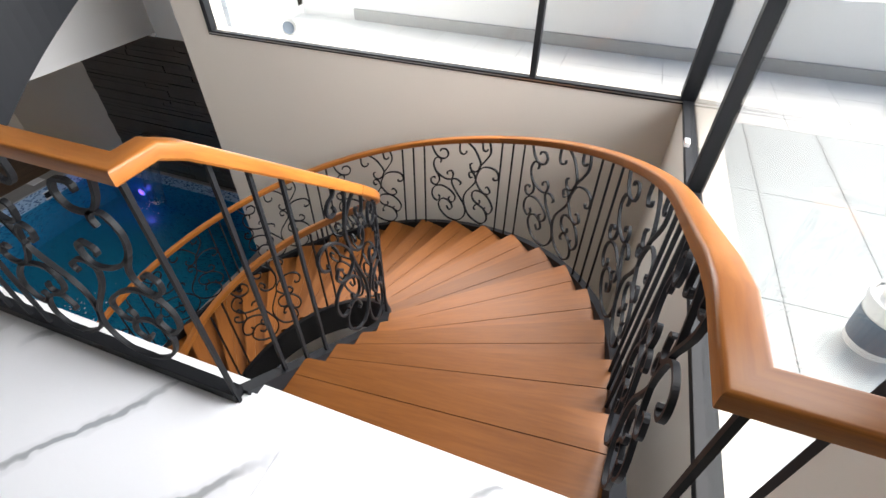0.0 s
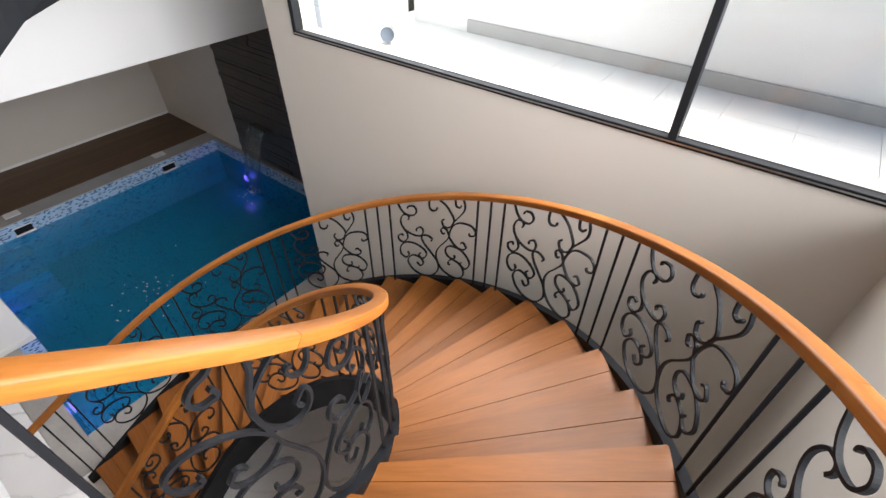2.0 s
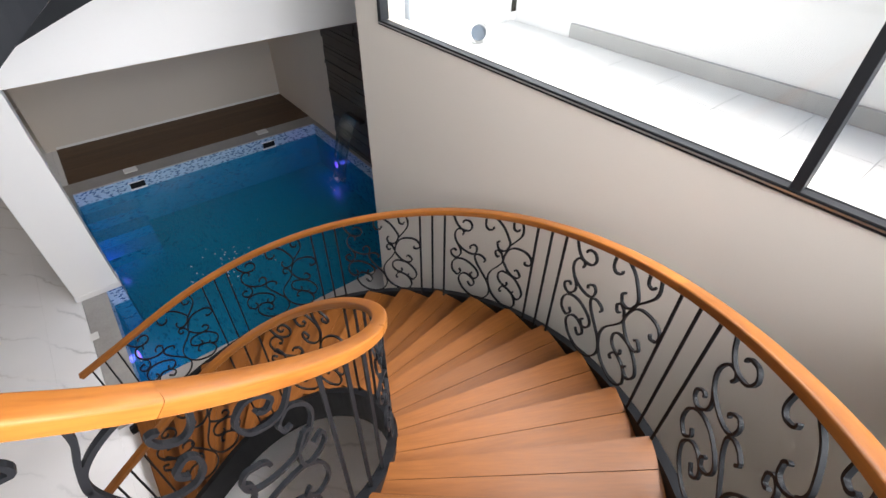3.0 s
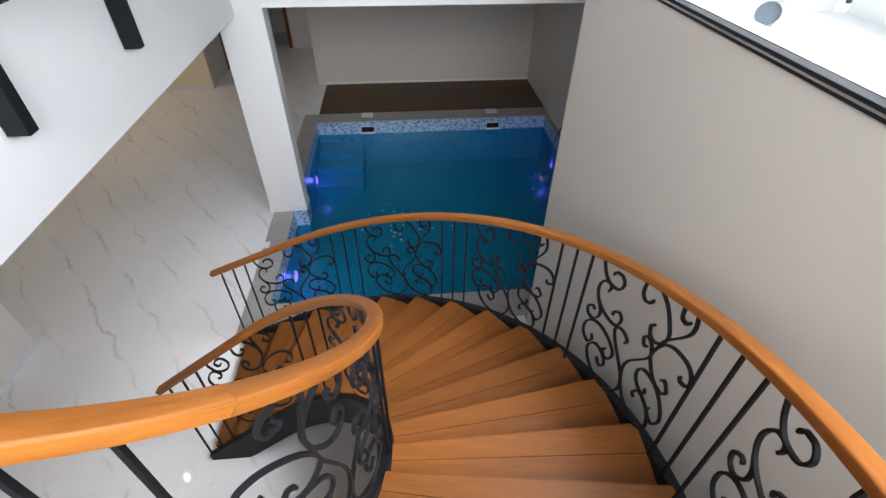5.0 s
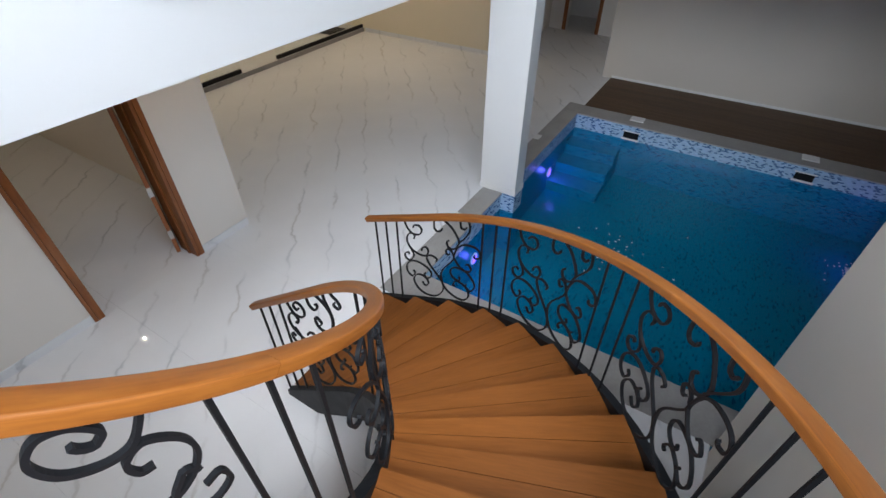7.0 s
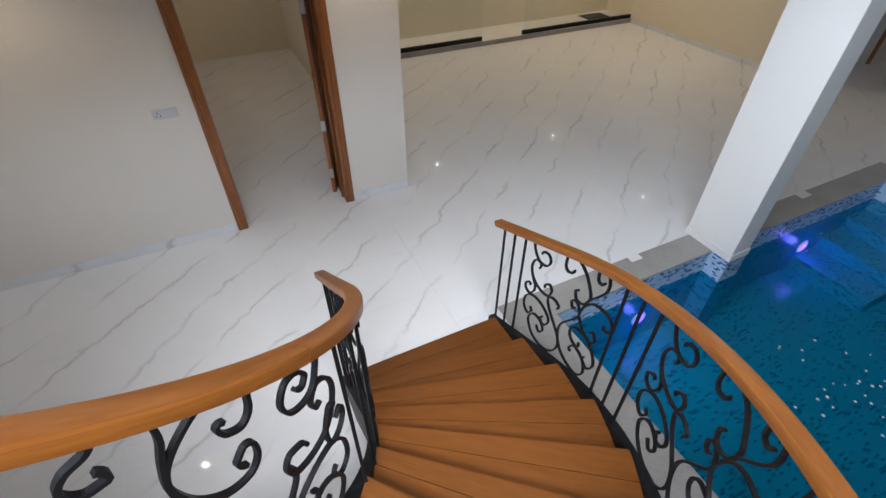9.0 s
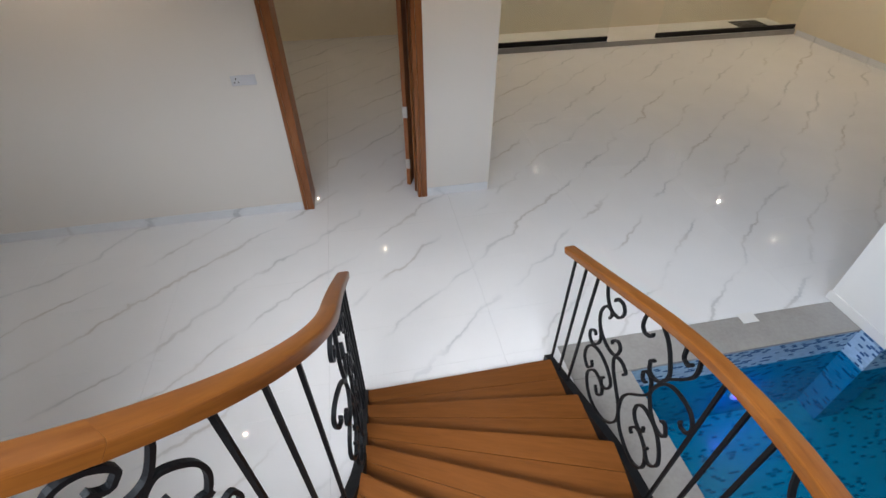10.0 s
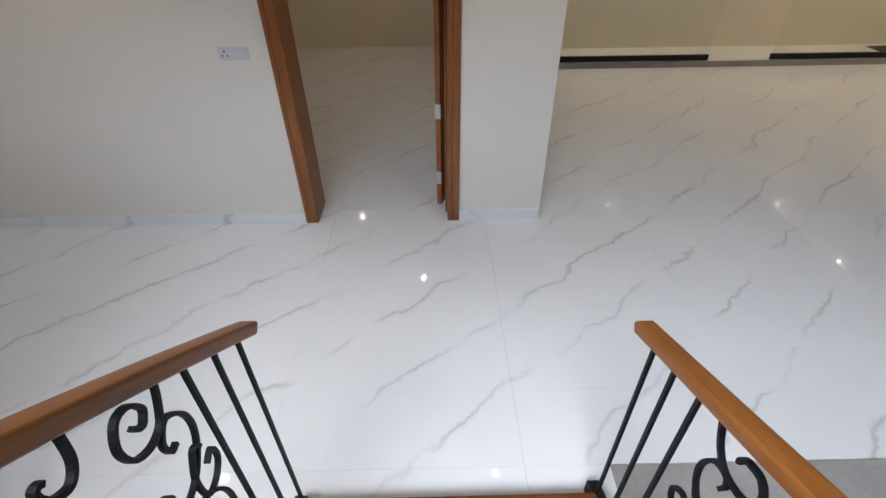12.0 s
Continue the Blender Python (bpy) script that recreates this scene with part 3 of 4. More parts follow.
part("stringer", ribbon(True, -0.36, -0.035, -0.004, 0.045, -0.25, 22.3), STEEL, stair, "black steel outer stringer", True)
part("stringer", ribbon(False, -0.36, -0.035, -0.045, 0.004, -0.3, 22.4), STEEL, stair, "black steel inner stringer", True)
for ob in stair.children:
    if ob.name.startswith("stringer"):
        for p in ob.data.polygons:
            p.use_smooth = False

upper_stair = copy_thing(stair, pose(0, 0, TOP))
tagged(upper_stair, "upper flight of the curved stair on black stringers")
for x in (CX - RI, CX - RO - 0.04):
    part("stringer_foot", boxes((x - 0.05, x + 0.02, -0.395, -0.295, 2.99 - TOP, 0.05), bevel=0.004), STEEL, upper_stair, "black stringer foot fixed to the slab's edge")

# ---- railings ----
RAIL_H = 0.875
RAIL_K = (-1, 2, 5, 8, 11, 14, 17, 20, 22)
RAIL_OUT = (0.928, 0.903, 0.904, 0.894, 0.879, 0.860, 0.869, 0.871, 0.874)
RAIL_IN = (0.997, 0.969, 0.924, 0.890, 0.865, 0.857, 0.884, 0.889, 0.892)
# how far each handrail stands outward of its string
SET_OUT = (0.015, 0.012, 0.003, -0.032, -0.026, -0.009, 0.010, -0.006, -0.037)
SET_IN = (-0.019, -0.016, 0.011, 0.007, -0.011, -0.020, -0.025, -0.019, -0.011)


def rail_height(k, outer):
    """The handrail's top over the line of the nosings; it lies flatter towards the stair's foot."""
    return float(np.interp(k, RAIL_K, RAIL_OUT if outer else RAIL_IN))


PROFILE = []
for cx, cz, r, a0 in ((0.0235, -0.037, 0.006, -90), (0.0225, -0.009, 0.009, 0), (-0.0225, -0.009, 0.009, 90), (-0.0235, -0.037, 0.006, 180)):
    PROFILE += [(cx + r * math.cos(radians(a0 + a)), cz + r * math.sin(radians(a0 + a))) for a in ((0, 30, 60, 90) if r > 0.0075 else (0, 90))]
BASE = -0.035


def bar_mesh(height):
    return mesh_of("baluster", boxes((-0.0062, 0.0062, -0.0062, 0.0062, 0, height)), IRON)


def scroll_panel(place, width, aspect, steep=False):
    """The wrought scrolls of one panel: place(u, v) gives the spot for u across and v up, both 0 to 1."""
    made = []

    def bar(*pts):
        # metres in the panel's own plane, so that the curls stay round
        line = curve_through([Vector((u * width, v * aspect)) for u, v in pts], 5)
        a, b, c = [Vector(p) for p in pts[-3:]]
        if pts[-1][1] < 0.96:
            line += curl(line[-1], line[-1] - line[-2], 0.02, 1 if (b - a).cross(c - b) > 0 else -1, 0.36, 5)
        uv = [(min(1.0, max(0.0, p.x / width)), min(1.0, max(0.0, p.y / aspect))) for p in line]

        def across(i):
            a, b = Vector(place(uv[i][0] - 0.01, 0.5)), Vector(place(uv[i][0] + 0.01, 0.5))
            return Vector((b.y - a.y, a.x - b.x, 0)).normalized()
        made.append(strap(bmesh.new(), [place(u, v) for u, v in uv], 0.0105, 0.014, across))

    if steep:
        # the steeper panels of the inner side, whose tree of scrolls is drawn together
        bar((.115, 1.0), (.13, .95), (.17, .87), (.23, .825), (.29, .82), (.31, .87), (.275, .94), (.225, .965), (.19, .94), (.21, .90))
        bar((.16, .785), (.19, .77), (.20, .81), (.15, .875), (.09, .86), (.075, .80), (.11, .71), (.18, .62), (.27, .56), (.35, .535), (.375, .575), (.35, .635), (.30, .655))
        bar((.105, .64), (.06, .68), (.05, .63), (.105, .56), (.165, .535), (.175, .62), (.13, .72))
        bar((.18, .39), (.20, .35), (.16, .31), (.09, .38), (.09, .48), (.15, .535), (.23, .51), (.32, .44), (.38, .36), (.37, .30), (.32, .29), (.30, .34))
        bar((.26, .25), (.30, .19), (.34, .21), (.33, .28), (.27, .34), (.21, .34), (.16, .27), (.20, .16), (.29, .07), (.39, .04), (.46, .08), (.485, .17), (.46, .28), (.41, .40), (.36, .50), (.35, .56))
        bar((.485, 1.0), (.53, .95), (.58, .88), (.615, .81), (.625, .74), (.60, .665), (.54, .635), (.47, .665), (.43, .725), (.425, .785), (.45, .79), (.485, .74))
        bar((.58, 1.0), (.585, .93), (.612, .84), (.63, .74), (.605, .64), (.585, .57), (.54, .50), (.49, .42), (.47, .33), (.49, .22), (.54, .12), (.61, .06), (.69, .04), (.745, .08), (.75, .15), (.71, .23), (.65, .28), (.61, .28), (.59, .24))
        bar((.60, .62), (.65, .665), (.72, .685), (.80, .675), (.87, .63), (.90, .57), (.88, .52), (.84, .52))
        bar((.66, 1.0), (.685, .955), (.73, .91), (.755, .86), (.735, .835), (.69, .86))
        bar((.38, 1.0), (.395, .92), (.43, .87), (.47, .865), (.485, .885))
        bar((.585, .57), (.64, .49), (.70, .44), (.75, .43), (.775, .46), (.75, .51))
        bar((.66, .34), (.665, .31), (.64, .30), (.60, .32), (.57, .37), (.57, .43), (.61, .46), (.67, .45), (.74, .41), (.80, .34), (.83, .26), (.81, .20), (.77, .185), (.72, .22))
        return made
    # the chain of linked scrolls on one side
    bar((.10, 1.0), (.14, .91), (.20, .85), (.28, .84), (.31, .89), (.28, .94), (.23, .95))
    bar((.21, .79), (.22, .82), (.20, .85), (.15, .85), (.12, .79), (.14, .71), (.20, .64), (.29, .59), (.36, .59), (.38, .65), (.35, .69), (.31, .68))
    bar((.15, .69), (.19, .62), (.19, .56), (.14, .52), (.09, .55), (.08, .60), (.11, .62))
    bar((.18, .39), (.20, .35), (.16, .31), (.10, .37), (.10, .46), (.16, .51), (.25, .50), (.35, .44), (.41, .37), (.40, .31), (.35, .29), (.32, .33))
    bar((.29, .24), (.33, .19), (.37, .22), (.35, .28), (.28, .33), (.22, .33), (.18, .26), (.23, .15), (.33, .07), (.45, .05), (.53, .10), (.56, .18), (.53, .28), (.46, .38), (.39, .48), (.36, .56), (.39, .59), (.44, .58), (.48, .55))
    # the tree of scrolls on the other
    bar((.57, 1.0), (.65, .93), (.71, .84), (.74, .77), (.72, .71), (.67, .68), (.62, .70), (.60, .75))
    bar((.73, .73), (.69, .62), (.68, .56), (.63, .50), (.56, .43), (.53, .35), (.55, .24), (.61, .14), (.71, .07), (.80, .05), (.86, .09), (.87, .15), (.83, .23), (.76, .28), (.71, .29), (.68, .25))
    bar((.68, .60), (.66, .65), (.62, .68), (.59, .66), (.60, .62))
    bar((.68, .58), (.74, .49), (.80, .44), (.86, .43), (.89, .46), (.86, .51))
    bar((.69, .62), (.71, .67), (.75, .72), (.81, .74), (.90, .73), (.96, .70), (.99, .65), (.98, .61), (.94, .60))
    bar((.72, .72), (.75, .76), (.80, .81), (.85, .87), (.86, .93), (.84, 1.0))
    bar((.75, 1.0), (.76, .93), (.79, .91))
    bar((.46, 1.0), (.46, .92), (.49, .88), (.53, .88))
    bar((.75, .35), (.76, .32), (.74, .30), (.69, .32), (.65, .37), (.65, .43), (.69, .46), (.76, .45), (.83, .42), (.90, .35), (.94, .27), (.92, .21), (.88, .19), (.83, .23))
    return made


def stair_rail(outer, k_first, k_last, head, start, period, gap_bars, label):
    def inset(k):
        return sum(float(np.interp(k + d, RAIL_K, SET_OUT if outer else SET_IN)) for d in (-1, -0.5, 0, 0.5, 1)) / 5
    rail = thing("stair_railing", label, "railing", group="railings of the curved stair")
    n = 90
    pts = []
    for i in range(n + 1):
        k = k_first + (k_last - k_first) * i / n
        p = plan(k, outer, inset(k))
        pts.append((p.x, p.y, nose(k) + sum(rail_height(k + d, outer) for d in (-1, -0.5, 0, 0.5, 1)) / 5))
    pts += head
    # lengths of wood butted end to end
    for i in range(0, n, 15):
        piece = pts[i:i + 16] if i + 15 < n else pts[i:]
        part("handrail", sweep(bmesh.new(), piece, PROFILE), RAILW, rail, "rounded varnished wooden handrail", True).data.set_sharp_from_angle(angle=radians(38))
    bars = {}
    k = start
    while k < k_last:
        for j in range(3):
            kk = k + j * gap_bars
            if kk > k_last:
                break
            p = plan(kk, outer, inset(kk))
            tall = round(rail_height(kk, outer) - 0.03 - BASE, 2)
            if tall not in bars:
                bars[tall] = bar_mesh(tall)
            ob = part("baluster", bars[tall], IRON, rail)
            ob.matrix_basis = pose(p.x, p.y, nose(kk) + BASE, 0, 0, 0)
        k0, k1 = k + 2 * gap_bars, k + period
        k1 = min(k1, k_last + 0.45) if outer else k1
        if 1.0 < k1 - k0 and k1 < k_last + 0.6:
            def place(u, v, k0=k0, k1=k1):
                kk = k0 + u * (k1 - k0)
                p = plan(kk, outer, inset(kk))
                return (p.x, p.y, nose(kk) + BASE + 0.008 + v * (rail_height(kk, outer) - 0.042 - BASE - 0.016))
            r = 0.363 if outer else 0.2
            for bm in scroll_panel(place, (k1 - k0) * r, RAIL_H - 0.05, not outer):
                part("scroll", bm, IRON, rail)
        k += period
    return rail


GUARD = TOP + 0.885
po, pi_ = plan(21.95, True, -0.043), plan(21.95, False, -0.015)
stair_rail(True, -0.33, 21.7, [(po.x, -0.42, GUARD), (po.x, -0.585, GUARD), (2.11, -0.585, GUARD)], -0.07, 2.89, 0.32, "outer stair railing with wooden handrail and black scrollwork")
stair_rail(False, -0.72, 21.7, [(pi_.x, -0.40, GUARD), (pi_.x, -0.49, GUARD), (-4.6, -0.49, GUARD)], -0.26, 5.13, 0.61, "inner stair railing with wooden handrail and black scrollwork")


def guard_rail(x0, x1, y, label, plate):
    g = thing("landing_railing", label, "railing", group="railings of the landing")
    part("bottom_rail", boxes((min(x0, x1), max(x0, x1), y - 0.012, y + plate, TOP + 0.004, TOP + (0.05 if plate > 0.02 else 0.028)), bevel=0.003), IRON, g, "flat black bottom rail along the slab's edge")
    bar = bar_mesh(GUARD - 0.045 - TOP)
    d = 1 if x1 > x0 else -1
    x = x0 - d * 0.2
    while (x1 - x) * d > 0:
        for j in range(3):
            at = x + d * j * 0.1
            if (x1 - at) * d > 0 and (at - x0) * d > -0.001:
                ob = part("baluster", bar, IRON, g)
                ob.matrix_basis = pose(at, y, TOP)
        a, b = x + d * 0.2, x + d * 1.0
        if (x1 - b) * d > -0.05:
            def place(u, v, a=a, b=b):
                return (a + u * (b - a), y, TOP + 0.05 + v * (GUARD - TOP - 0.1))
            for bm in scroll_panel(place, 0.8, GUARD - TOP - 0.1):
                part("scroll", bm, IRON, g)
        x += d * 1.0
    return g


guard_rail(pi_.x, -4.6, -0.49, "landing guard railing over the pool hall", 0.03)
guard_rail(po.x + 0.02, 2.11, -0.585, "short landing guard railing beside the glazing", 0.012)


# ---- doorway and lounge ----
door = thing("door_1", "open doorway lined in stained wood with the leaf swung into the room", "door", kind="structure")
part("jamb", boxes((DX1 - 0.06, DX1 + 0.004, DY - 0.285, DY + 0.02, 0.0, 2.12), bevel=0.004), DOORW, door)
part("jamb", boxes((DX0 - 0.004, DX0 + 0.03, DY - 0.285, DY + 0.02, 0.0, 2.12), bevel=0.004), DOORW, door)
part("casing", boxes((DX1 + 0.006, DX1 + 0.035, DY + 0.002, DY + 0.022, 0.0, 2.20), bevel=0.004), DOORW, door)
part("casing", boxes((DX0 - 0.06, DX0 - 0.006, DY + 0.002, DY + 0.022, 0.0, 2.20), bevel=0.004), DOORW, door)
part("door_head", boxes((DX0 - 0.004, DX1 + 0.004, DY - 0.285, DY + 0.02, 2.122, 2.16), bevel=0.004), DOORW, door)
leaf = part("leaf", boxes((-0.95, 0.0, -0.04, 0.0, 0.008, 2.11), bevel=0.004), DOORW, door, "stained wooden door leaf standing open")
leaf.matrix_basis = pose(DX0 + 0.075, DY - 0.215, 0, 0, 0, 68)
for z in (0.2, 0.75, 1.85):
    part("hinge", boxes((-0.016, 0.004, -0.046, 0.004, z, z + 0.11), bevel=0.002), METAL, leaf, "steel hinge")
part("door_stop", boxes((DX0 + 0.032, DX0 + 0.045, DY - 0.14, DY - 0.10, 0.0, 2.12), bevel=0.002), DOORW, door)

plate = thing("wall_socket", "white double socket and switch plate on the wall", "socket", (-0.48, DY, 1.29))
part("plate", boxes((-0.095, 0.095, 0.001, 0.012, -0.04, 0.04), bevel=0.004), PLATE, plate)
for dx, dz in ((0.055, 0.015), (0.04, -0.012), (0.07, -0.012)):
    part("pin_hole", boxes((dx - 0.004, dx + 0.004, 0.0125, 0.0135, dz - 0.006, dz + 0.006)), IRON, plate)
part("rocker", boxes((-0.075, -0.015, 0.0125, 0.017, -0.022, 0.022), bevel=0.002), PLATE, plate)

skirt = thing("baseboard", "low white marble skirting along the walls", "skirting", kind="structure")
part("skirting", boxes((DX1 + 0.037, 2.12, DY + 0.001, DY + 0.013, 0.001, 0.09), bevel=0.002), MARBLE, skirt)
part("skirting", boxes((-2.55, DX0 - 0.062, DY + 0.001, DY + 0.013, 0.001, 0.09), bevel=0.002), MARBLE, skirt)
part("skirting", boxes((BACK + 0.052, BACK + 0.064, -6.5, -2.7, 0.001, 0.09), bevel=0.002), MARBLE, skirt)
part("skirting", boxes((BACK + 0.002, BACK + 0.014, -0.27, 4.26, 0.013, 0.06), bevel=0.002), WHITE, skirt)

partition = thing("glass_partition", "frameless glass partition on a grey threshold with black floor channels", "partition", kind="structure")
part("threshold", boxes((BACK + 0.05, -2.56, -7.35, -6.56, 0.0, 0.085), bevel=0.004), OUTT, partition, "pale raised floor behind the glass")
part("threshold_face", boxes((BACK + 0.05, -2.56, -6.559, -6.545, 0.0, 0.083)), DECKS, partition)
for x0, x1 in ((-5.78, -2.58), (BACK + 0.06, -6.72)):
    part("channel", boxes((x0, x1, -6.62, -6.57, 0.087, 0.165), bevel=0.003), ALU, partition, "black floor channel")
    g = part("pane", boxes((x0, x1, -6.60, -6.59, 0.166, 2.6)), GLASS, partition)
    g.visible_shadow = False
tagged(part("floor_grate", boxes(*[(-9.2 + 0.06 * i, -9.2 + 0.06 * i + 0.05, -7.2, -6.85, 0.088, 0.098) for i in range(10)]), ALU), "dark metal grate in the floor", "grate")

for x, y in ((-12.3, -1.9), (-11.18, -2.7)):
    d = thing("door_2", "stained wooden door frame round a dark corridor opening", "door", kind="structure")
    if x == -12.3:
        for a, b in ((-2.36, -2.27), (-1.51, -1.42)):
            part("jamb", boxes((-12.32, -12.28, a, b, 0.0, 2.15), bevel=0.004), DOORW, d)
    else:
        for a, b in ((-11.62, -11.54), (-10.81, -10.73)):
            part("jamb", boxes((a, b, -2.72, -2.68, 0.0, 2.15), bevel=0.004), DOORW, d)

# recessed downlights of the lower storey, some of them unseen fill lamps
def downlight(x, y, watts):
    d = thing("downlight", "round recessed ceiling downlight, switched on; some are added fill lamps", "downlight", (x, y, 2.715), group="ceiling downlights")
    bm = cyl(bmesh.new(), 0, 0, -0.012, 0.0, 0.06, 0.055)
    part("trim_ring", bm, PLASTIC, d)
    part("lens", cyl(bmesh.new(), 0, 0, -0.016, -0.0125, 0.03), LAMPW, d)
    lamp = bpy.data.lights.new("downlight_or_fill_lamp", "SPOT")
    lamp.energy, lamp.spot_size, lamp.spot_blend, lamp.color, lamp.shadow_soft_size = watts, radians(150), 0.6, (1.0, 0.78, 0.54), 0.012
    ob = new("downlight_or_fill_lamp", lamp)
    ob.matrix_world = look((x, y, 2.69), (x, y, 0))


# the corridor, behind-glass and (0.5, -1.9) ones are unseen, added to brighten
for x, y in ((-8.2, -5.2), (-8.4, -3.9), (-0.33, -6.8), (-1.5, -5.0), (-11.0, -1.6), (-5.0, -7.0), (-3.4, -7.0), (-8.3, -7.0), (-2.3, -1.9), (0.5, -1.9)):
    downlight(x, y, (6 if x < -10 else 27) if x < -4 or y < -6.9 else 14)

# ---- pool fittings ----
def pool_lamp(x, y, z, d):
    p = thing("pool_lamp", "round underwater pool lamp glowing violet", "pool lamp", (x, y, z), group="underwater pool lamps")
    for nm, r, a, b, m in (("bezel", 0.085, 0.0, 0.014, PLASTIC), ("lens", 0.06, 0.015, 0.022, VIOLET)):
        bm = cyl(bmesh.new(), 0, 0, a, b, r)
        bmesh.ops.rotate(bm, verts=bm.verts, cent=(0, 0, 0), matrix=Matrix.Rotation(radians(-90 * d), 3, "X"))
        part(nm, bm, m, p)
    point_lamp("pool_lamp_glow", (x, y + d * 0.12, z), 1.1, (0.24, 0.13, 1.0), 0.05)


pool_lamp(-6.6, PY0 + 0.005, -0.62, 1)
pool_lamp(-4.05, PY0 + 0.005, -0.62, 1)
pool_lamp(-6.82, PY1 - 0.005, -0.62, -1)


def skimmer(y):
    sk = thing("pool_skimmer", "white pool skimmer with a dark mouth in the tile band", "skimmer", (PX0, y, -0.17), group="pool skimmers")
    part("mouth", boxes((0.001, 0.010, -0.12, 0.12, -0.055, 0.055)), IRON, sk, "dark mouth")
    part("surround", boxes((0.001, 0.02, -0.14, 0.14, -0.085, -0.056), (0.001, 0.02, -0.14, 0.14, 0.056, 0.07), bevel=0.002), PLASTIC, sk)
    lid = part("lid", boxes((-0.34, -0.16, -0.11, 0.11, 0.175, 0.19), bevel=0.004), PLASTIC, sk, "white lid on the coping")


skimmer(0.67)
skimmer(3.15)
tagged(part("card", boxes((-4.08, -3.95, -0.575, -0.485, 0.005, 0.008)), PLASTIC), "small white card lying on the grey coping", "card")
tagged(part("cover_plate", boxes((-6.56, -6.40, -0.56, -0.46, 0.005, 0.012), bevel=0.002), PLASTIC), "small pale cover plate on the coping", "cover plate")

FOAM_GLINT = mat("white_foam_and_glints", (0.92, 0.95, 0.97), 0.15)
STREAM = clear("falling_water", (0.78, 0.86, 0.90), 0.12, 2.4)
fall = thing("waterfall_spout", "thin sheet of water falling from a dark slate spout", "waterfall", (-5.75, 4.24, 0.85))
part("spout", boxes((-0.25, 0.25, -0.10, 0.0, -0.05, 0.0), bevel=0.006), SLATE, fall, "dark slate lip")
rng = random.Random(8)
for i in range(13):
    x = -0.22 + i * 0.036 + rng.uniform(-0.008, 0.008)
    pts = [(x + 0.01 * math.sin(t * 5 + i), -0.10 - 0.42 * t, 0.005 - 1.14 * t * t) for t in [j / 12 for j in range(13)]]
    part("strand", tube(bmesh.new(), pts, rng.uniform(0.008, 0.017), 6), STREAM, fall, "", True)
bm = bmesh.new()
for i in range(45):
    a, r = rng.uniform(0, math.tau), abs(rng.gauss(0, 0.12))
    cyl(bm, -5.75 + 1.4 * r * math.cos(a), 3.66 + r * math.sin(a), WL + 0.002, WL + 0.006, rng.uniform(0.004, 0.013), n=7)
tagged(part("foam", bm, FOAM_GLINT), "white foam where the falling water strikes the pool", "foam", kind="stuff")

# pale discs on the surface stand in for glints of light off the ripples
rng = random.Random(21)
bm = bmesh.new()
for i in range(36):
    cyl(bm, rng.gauss(-4.75, 0.28), rng.gauss(1.25, 0.35), WL + 0.002, WL + 0.008, rng.uniform(0.006, 0.014), 0.003, 6)
tagged(part("bubbles", bm, FOAM_GLINT), "small white discs standing in for glints on the pool water", "bubbles", kind="stuff")

# ---- terrace things ----
blocks = thing("block_pier", "pale blue-grey block pier with fine joints on the terrace", "pier", (-2.19, 2.90, GZ))
BLOCK = stone("pale_blue_block", (0.62, 0.68, 0.76), (0.54, 0.60, 0.68), 3, 0.6)
for i in range(9):
    part("block", boxes((0.0, 0.12, 0.0, 0.42, 0.002 + i * 0.2, 0.196 + i * 0.2), bevel=0.004), BLOCK, blocks)
drain = thing("pipe_stub", "short open grey drain pipe lying on the terrace", "pipe", (-1.89, 3.51, GZ + 0.065))
drain.matrix_world = Matrix.Translation((-1.89, 3.51, GZ + 0.065)) @ Vector((0.7, -0.6, 0.35)).to_track_quat("Z", "Y").to_matrix().to_4x4()
bm = cyl(bmesh.new(), 0, 0, 0.0, 0.10, 0.085, 0.085, 24, False)
cyl(bm, 0, 0, 0.0, 0.10, 0.068, 0.068, 24, False)
part("pipe_wall", bm, PLASTIC, drain)
part("grating", cyl(bmesh.new(), 0, 0, 0.03, 0.036, 0.067), BLUEP, drain, "dark grating inside the pipe")
tagged(part("tile_offcut", boxes((-1.42, -1.26, 3.22, 3.33, GZ + 0.001, GZ + 0.012), bevel=0.002), OUTK), "small grey tile offcut on the terrace", "offcut")
bucket = thing("bucket", "white paint bucket with a dark blue label on the terrace", "bucket", (2.97, 0.86, GZ))
part("body", cyl(bmesh.new(), 0, 0, 0.0, 0.26, 0.105, 0.13, 28), PLASTIC, bucket)
part("label", cyl(bmesh.new(), 0, 0, 0.04, 0.19, 0.1105, 0.1255, 28, False), BLUEP, bucket, "dark blue printed label")
bm = cyl(bmesh.new(), 0, 0, 0.245, 0.275, 0.137, 0.137, 28, False)
cyl(bm, 0, 0, 0.275, 0.2751, 0.137, 0.122, 28, False)
part("rim", bm, PLASTIC, bucket)
cable = thing("cable_coil", "coil of white cable lying in the paint bucket", "cable", (2.97, 0.86, GZ + 0.262))
part("loop", tube(bmesh.new(), [(0.085 * math.cos(a * 0.4) * (1 + 0.1 * math.sin(a)), 0.085 * math.sin(a * 0.4), 0.008 + 0.0022 * a) for a in range(44)], 0.008, 6), PLASTIC, cable, "", True)
latch = thing("window_latch", "small white latch on the black frame", "latch", (2.115, 1.76, 3.53))
part("catch", boxes((-0.03, 0.0, -0.03, 0.03, 0.0, 0.03), bevel=0.004), PLASTIC, latch)

# ---- tiles, last ----
def tile_mesh(w, d, material, h=0.012):
    return mesh_of("tile", boxes((0, w, 0, d, -h, 0), bevel=0.0), material)


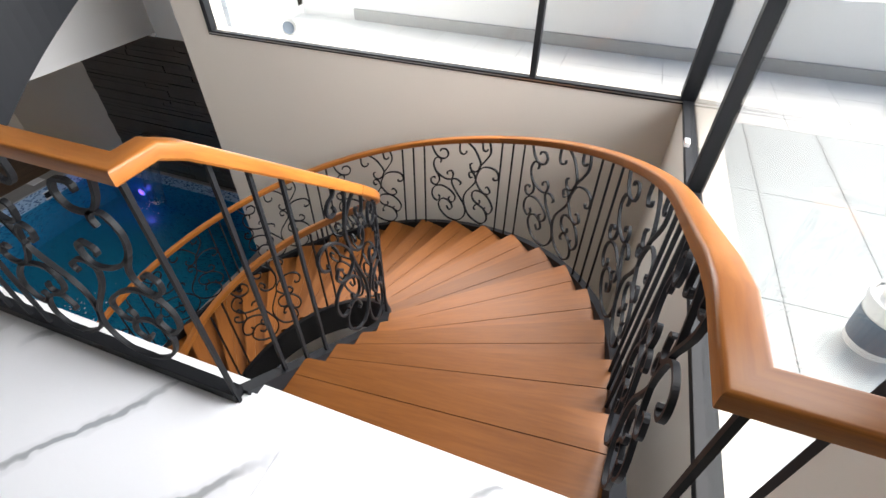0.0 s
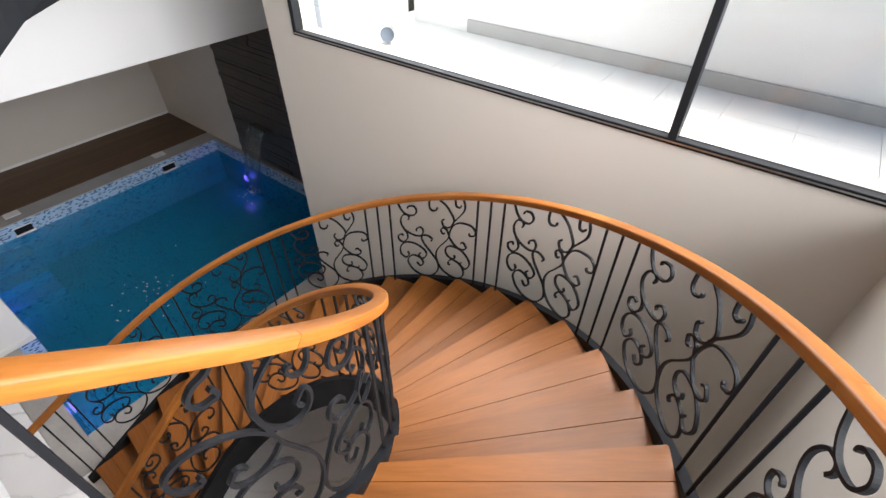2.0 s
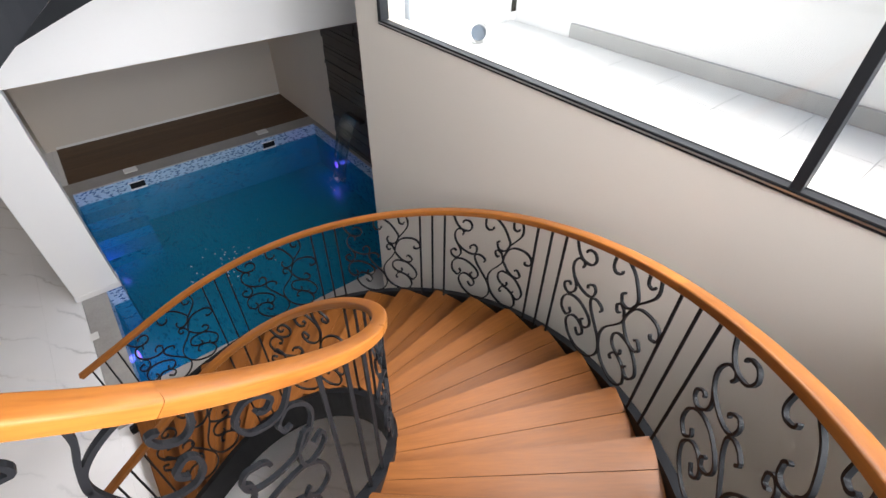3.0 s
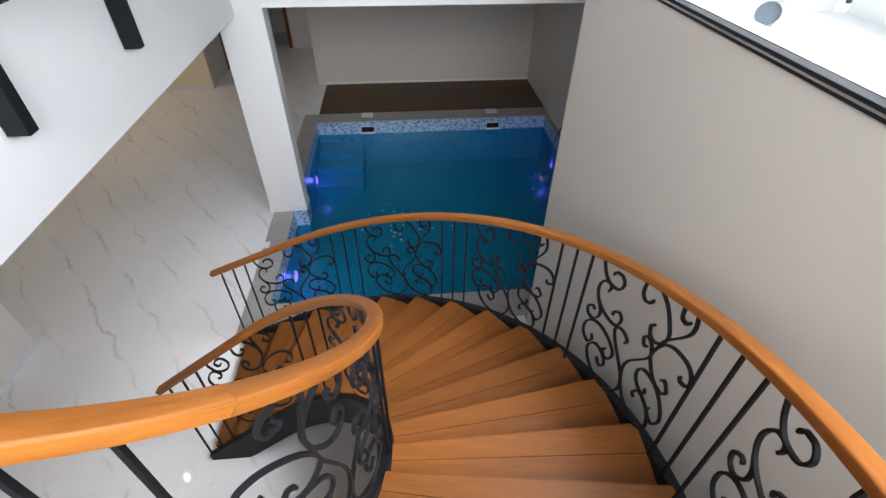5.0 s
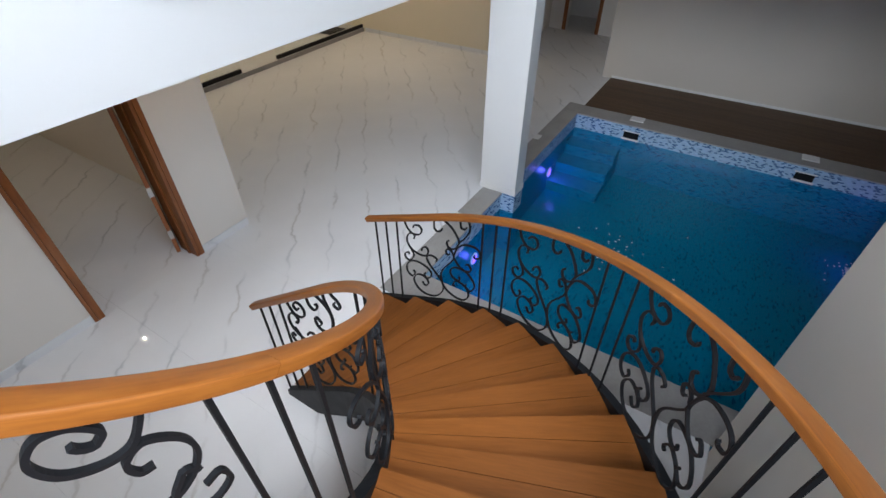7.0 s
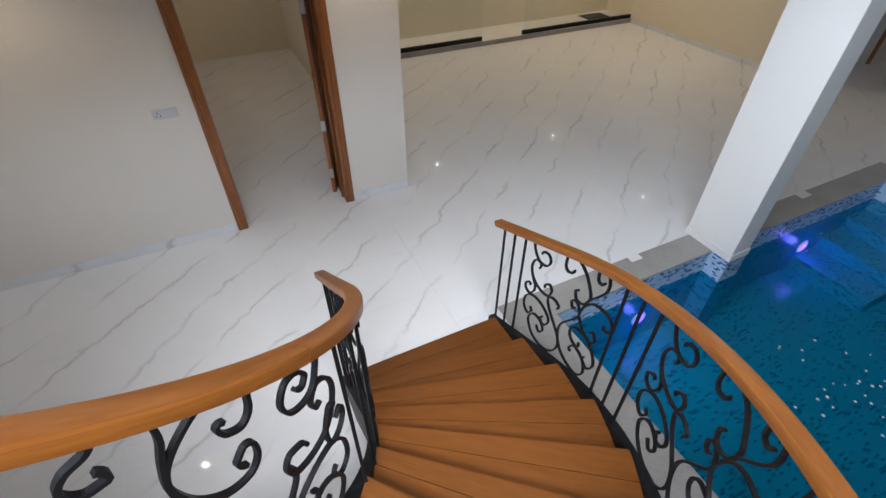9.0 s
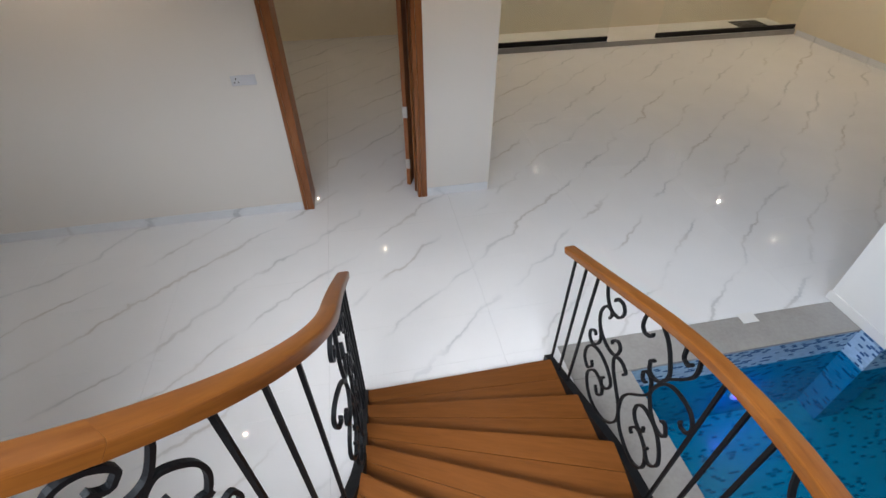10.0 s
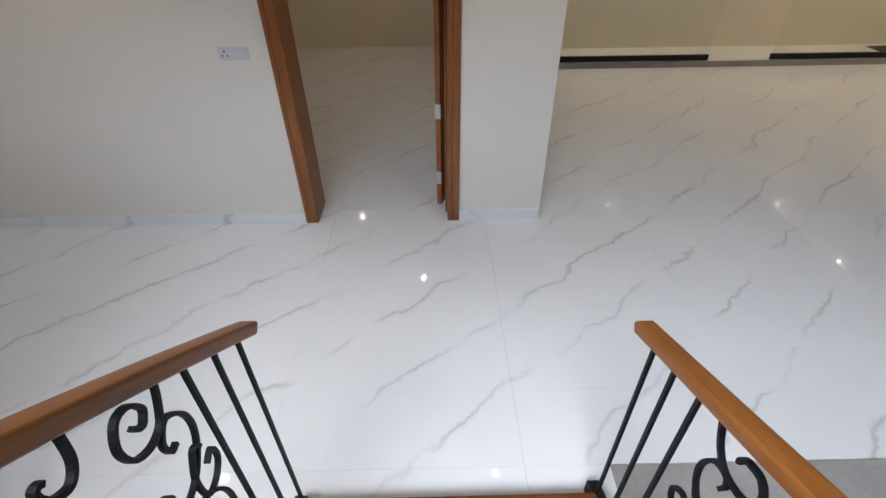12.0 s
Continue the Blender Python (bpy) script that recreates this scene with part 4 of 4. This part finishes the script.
def lay(parent, material, x0, y0, w, d, areas, joint, z):
    """Tiles on one grid, cut to the areas (x0, x1, y0, y1) that they cover."""
    cache = {}
    for ax0, ax1, ay0, ay1 in areas:
        for i in range(math.floor((ax0 - x0) / w), math.ceil((ax1 - x0) / w)):
            for j in range(math.floor((ay0 - y0) / d), math.ceil((ay1 - y0) / d)):
                a, b = max(ax0, x0 + i * w), min(ax1, x0 + (i + 1) * w)
                c, e = max(ay0, y0 + j * d), min(ay1, y0 + (j + 1) * d)
                if b - a < 0.02 or e - c < 0.02:
                    continue
                key = (round(b - a, 3), round(e - c, 3))
                if key not in cache:
                    cache[key] = tile_mesh(key[0] - joint, key[1] - joint, material)
                ob = part("tile", cache[key], material, parent)
                ob.matrix_basis = pose(a + joint / 2, c + joint / 2, z)


lay(floor, MARBLE, -2.13, -0.97, 1.2, 0.6, [(BACK, 2.13, -2.6, -0.56), (BACK, -2.56, -6.545, -2.6), (-2.52, 2.13, -0.56, 2.6), (-2.36, 1.2, -8.0, -2.6), (-12.4, BACK, -2.7, -0.46), (BACK, -8.05, -0.56, -0.285)], 0.001, 0.0)
lay(upper, MARBLE_UP, 0.95, -1.65, 1.2, 1.2, [(-4.76, 2.12, -3.45, -0.45)], 0.0016, TOP)
lay(ground, OUTT, 1.10, 2.87, 0.47, 0.94, [(-2.2, 6.7, 3.0, 4.26), (-2.2, 2.476, 2.87, 3.0)], 0.004, GZ)
lay(ground, OUTG, 2.65, 2.0, 0.505, 1.0, [(2.48, 6.7, -2.6, 2.998)], 0.005, GZ)
part("edge_strip", boxes((2.37, 2.476, -2.6, 2.868, GZ - 0.012, GZ + 0.004), bevel=0.002), OUTT, ground, "white edging strip")
bm = bmesh.new()
for x in (2.65, 3.155, 3.66, 4.165):
    for i in range(120):
        y = 2.95 - i * 0.034
        box(bm, x - 0.022, x + 0.022, y, y + 0.009, GZ, GZ + 0.001)
tagged(part("drain_slots", bm, OUTK), "dark short slots in rows between the terrace tiles", "drain slots", kind="stuff")
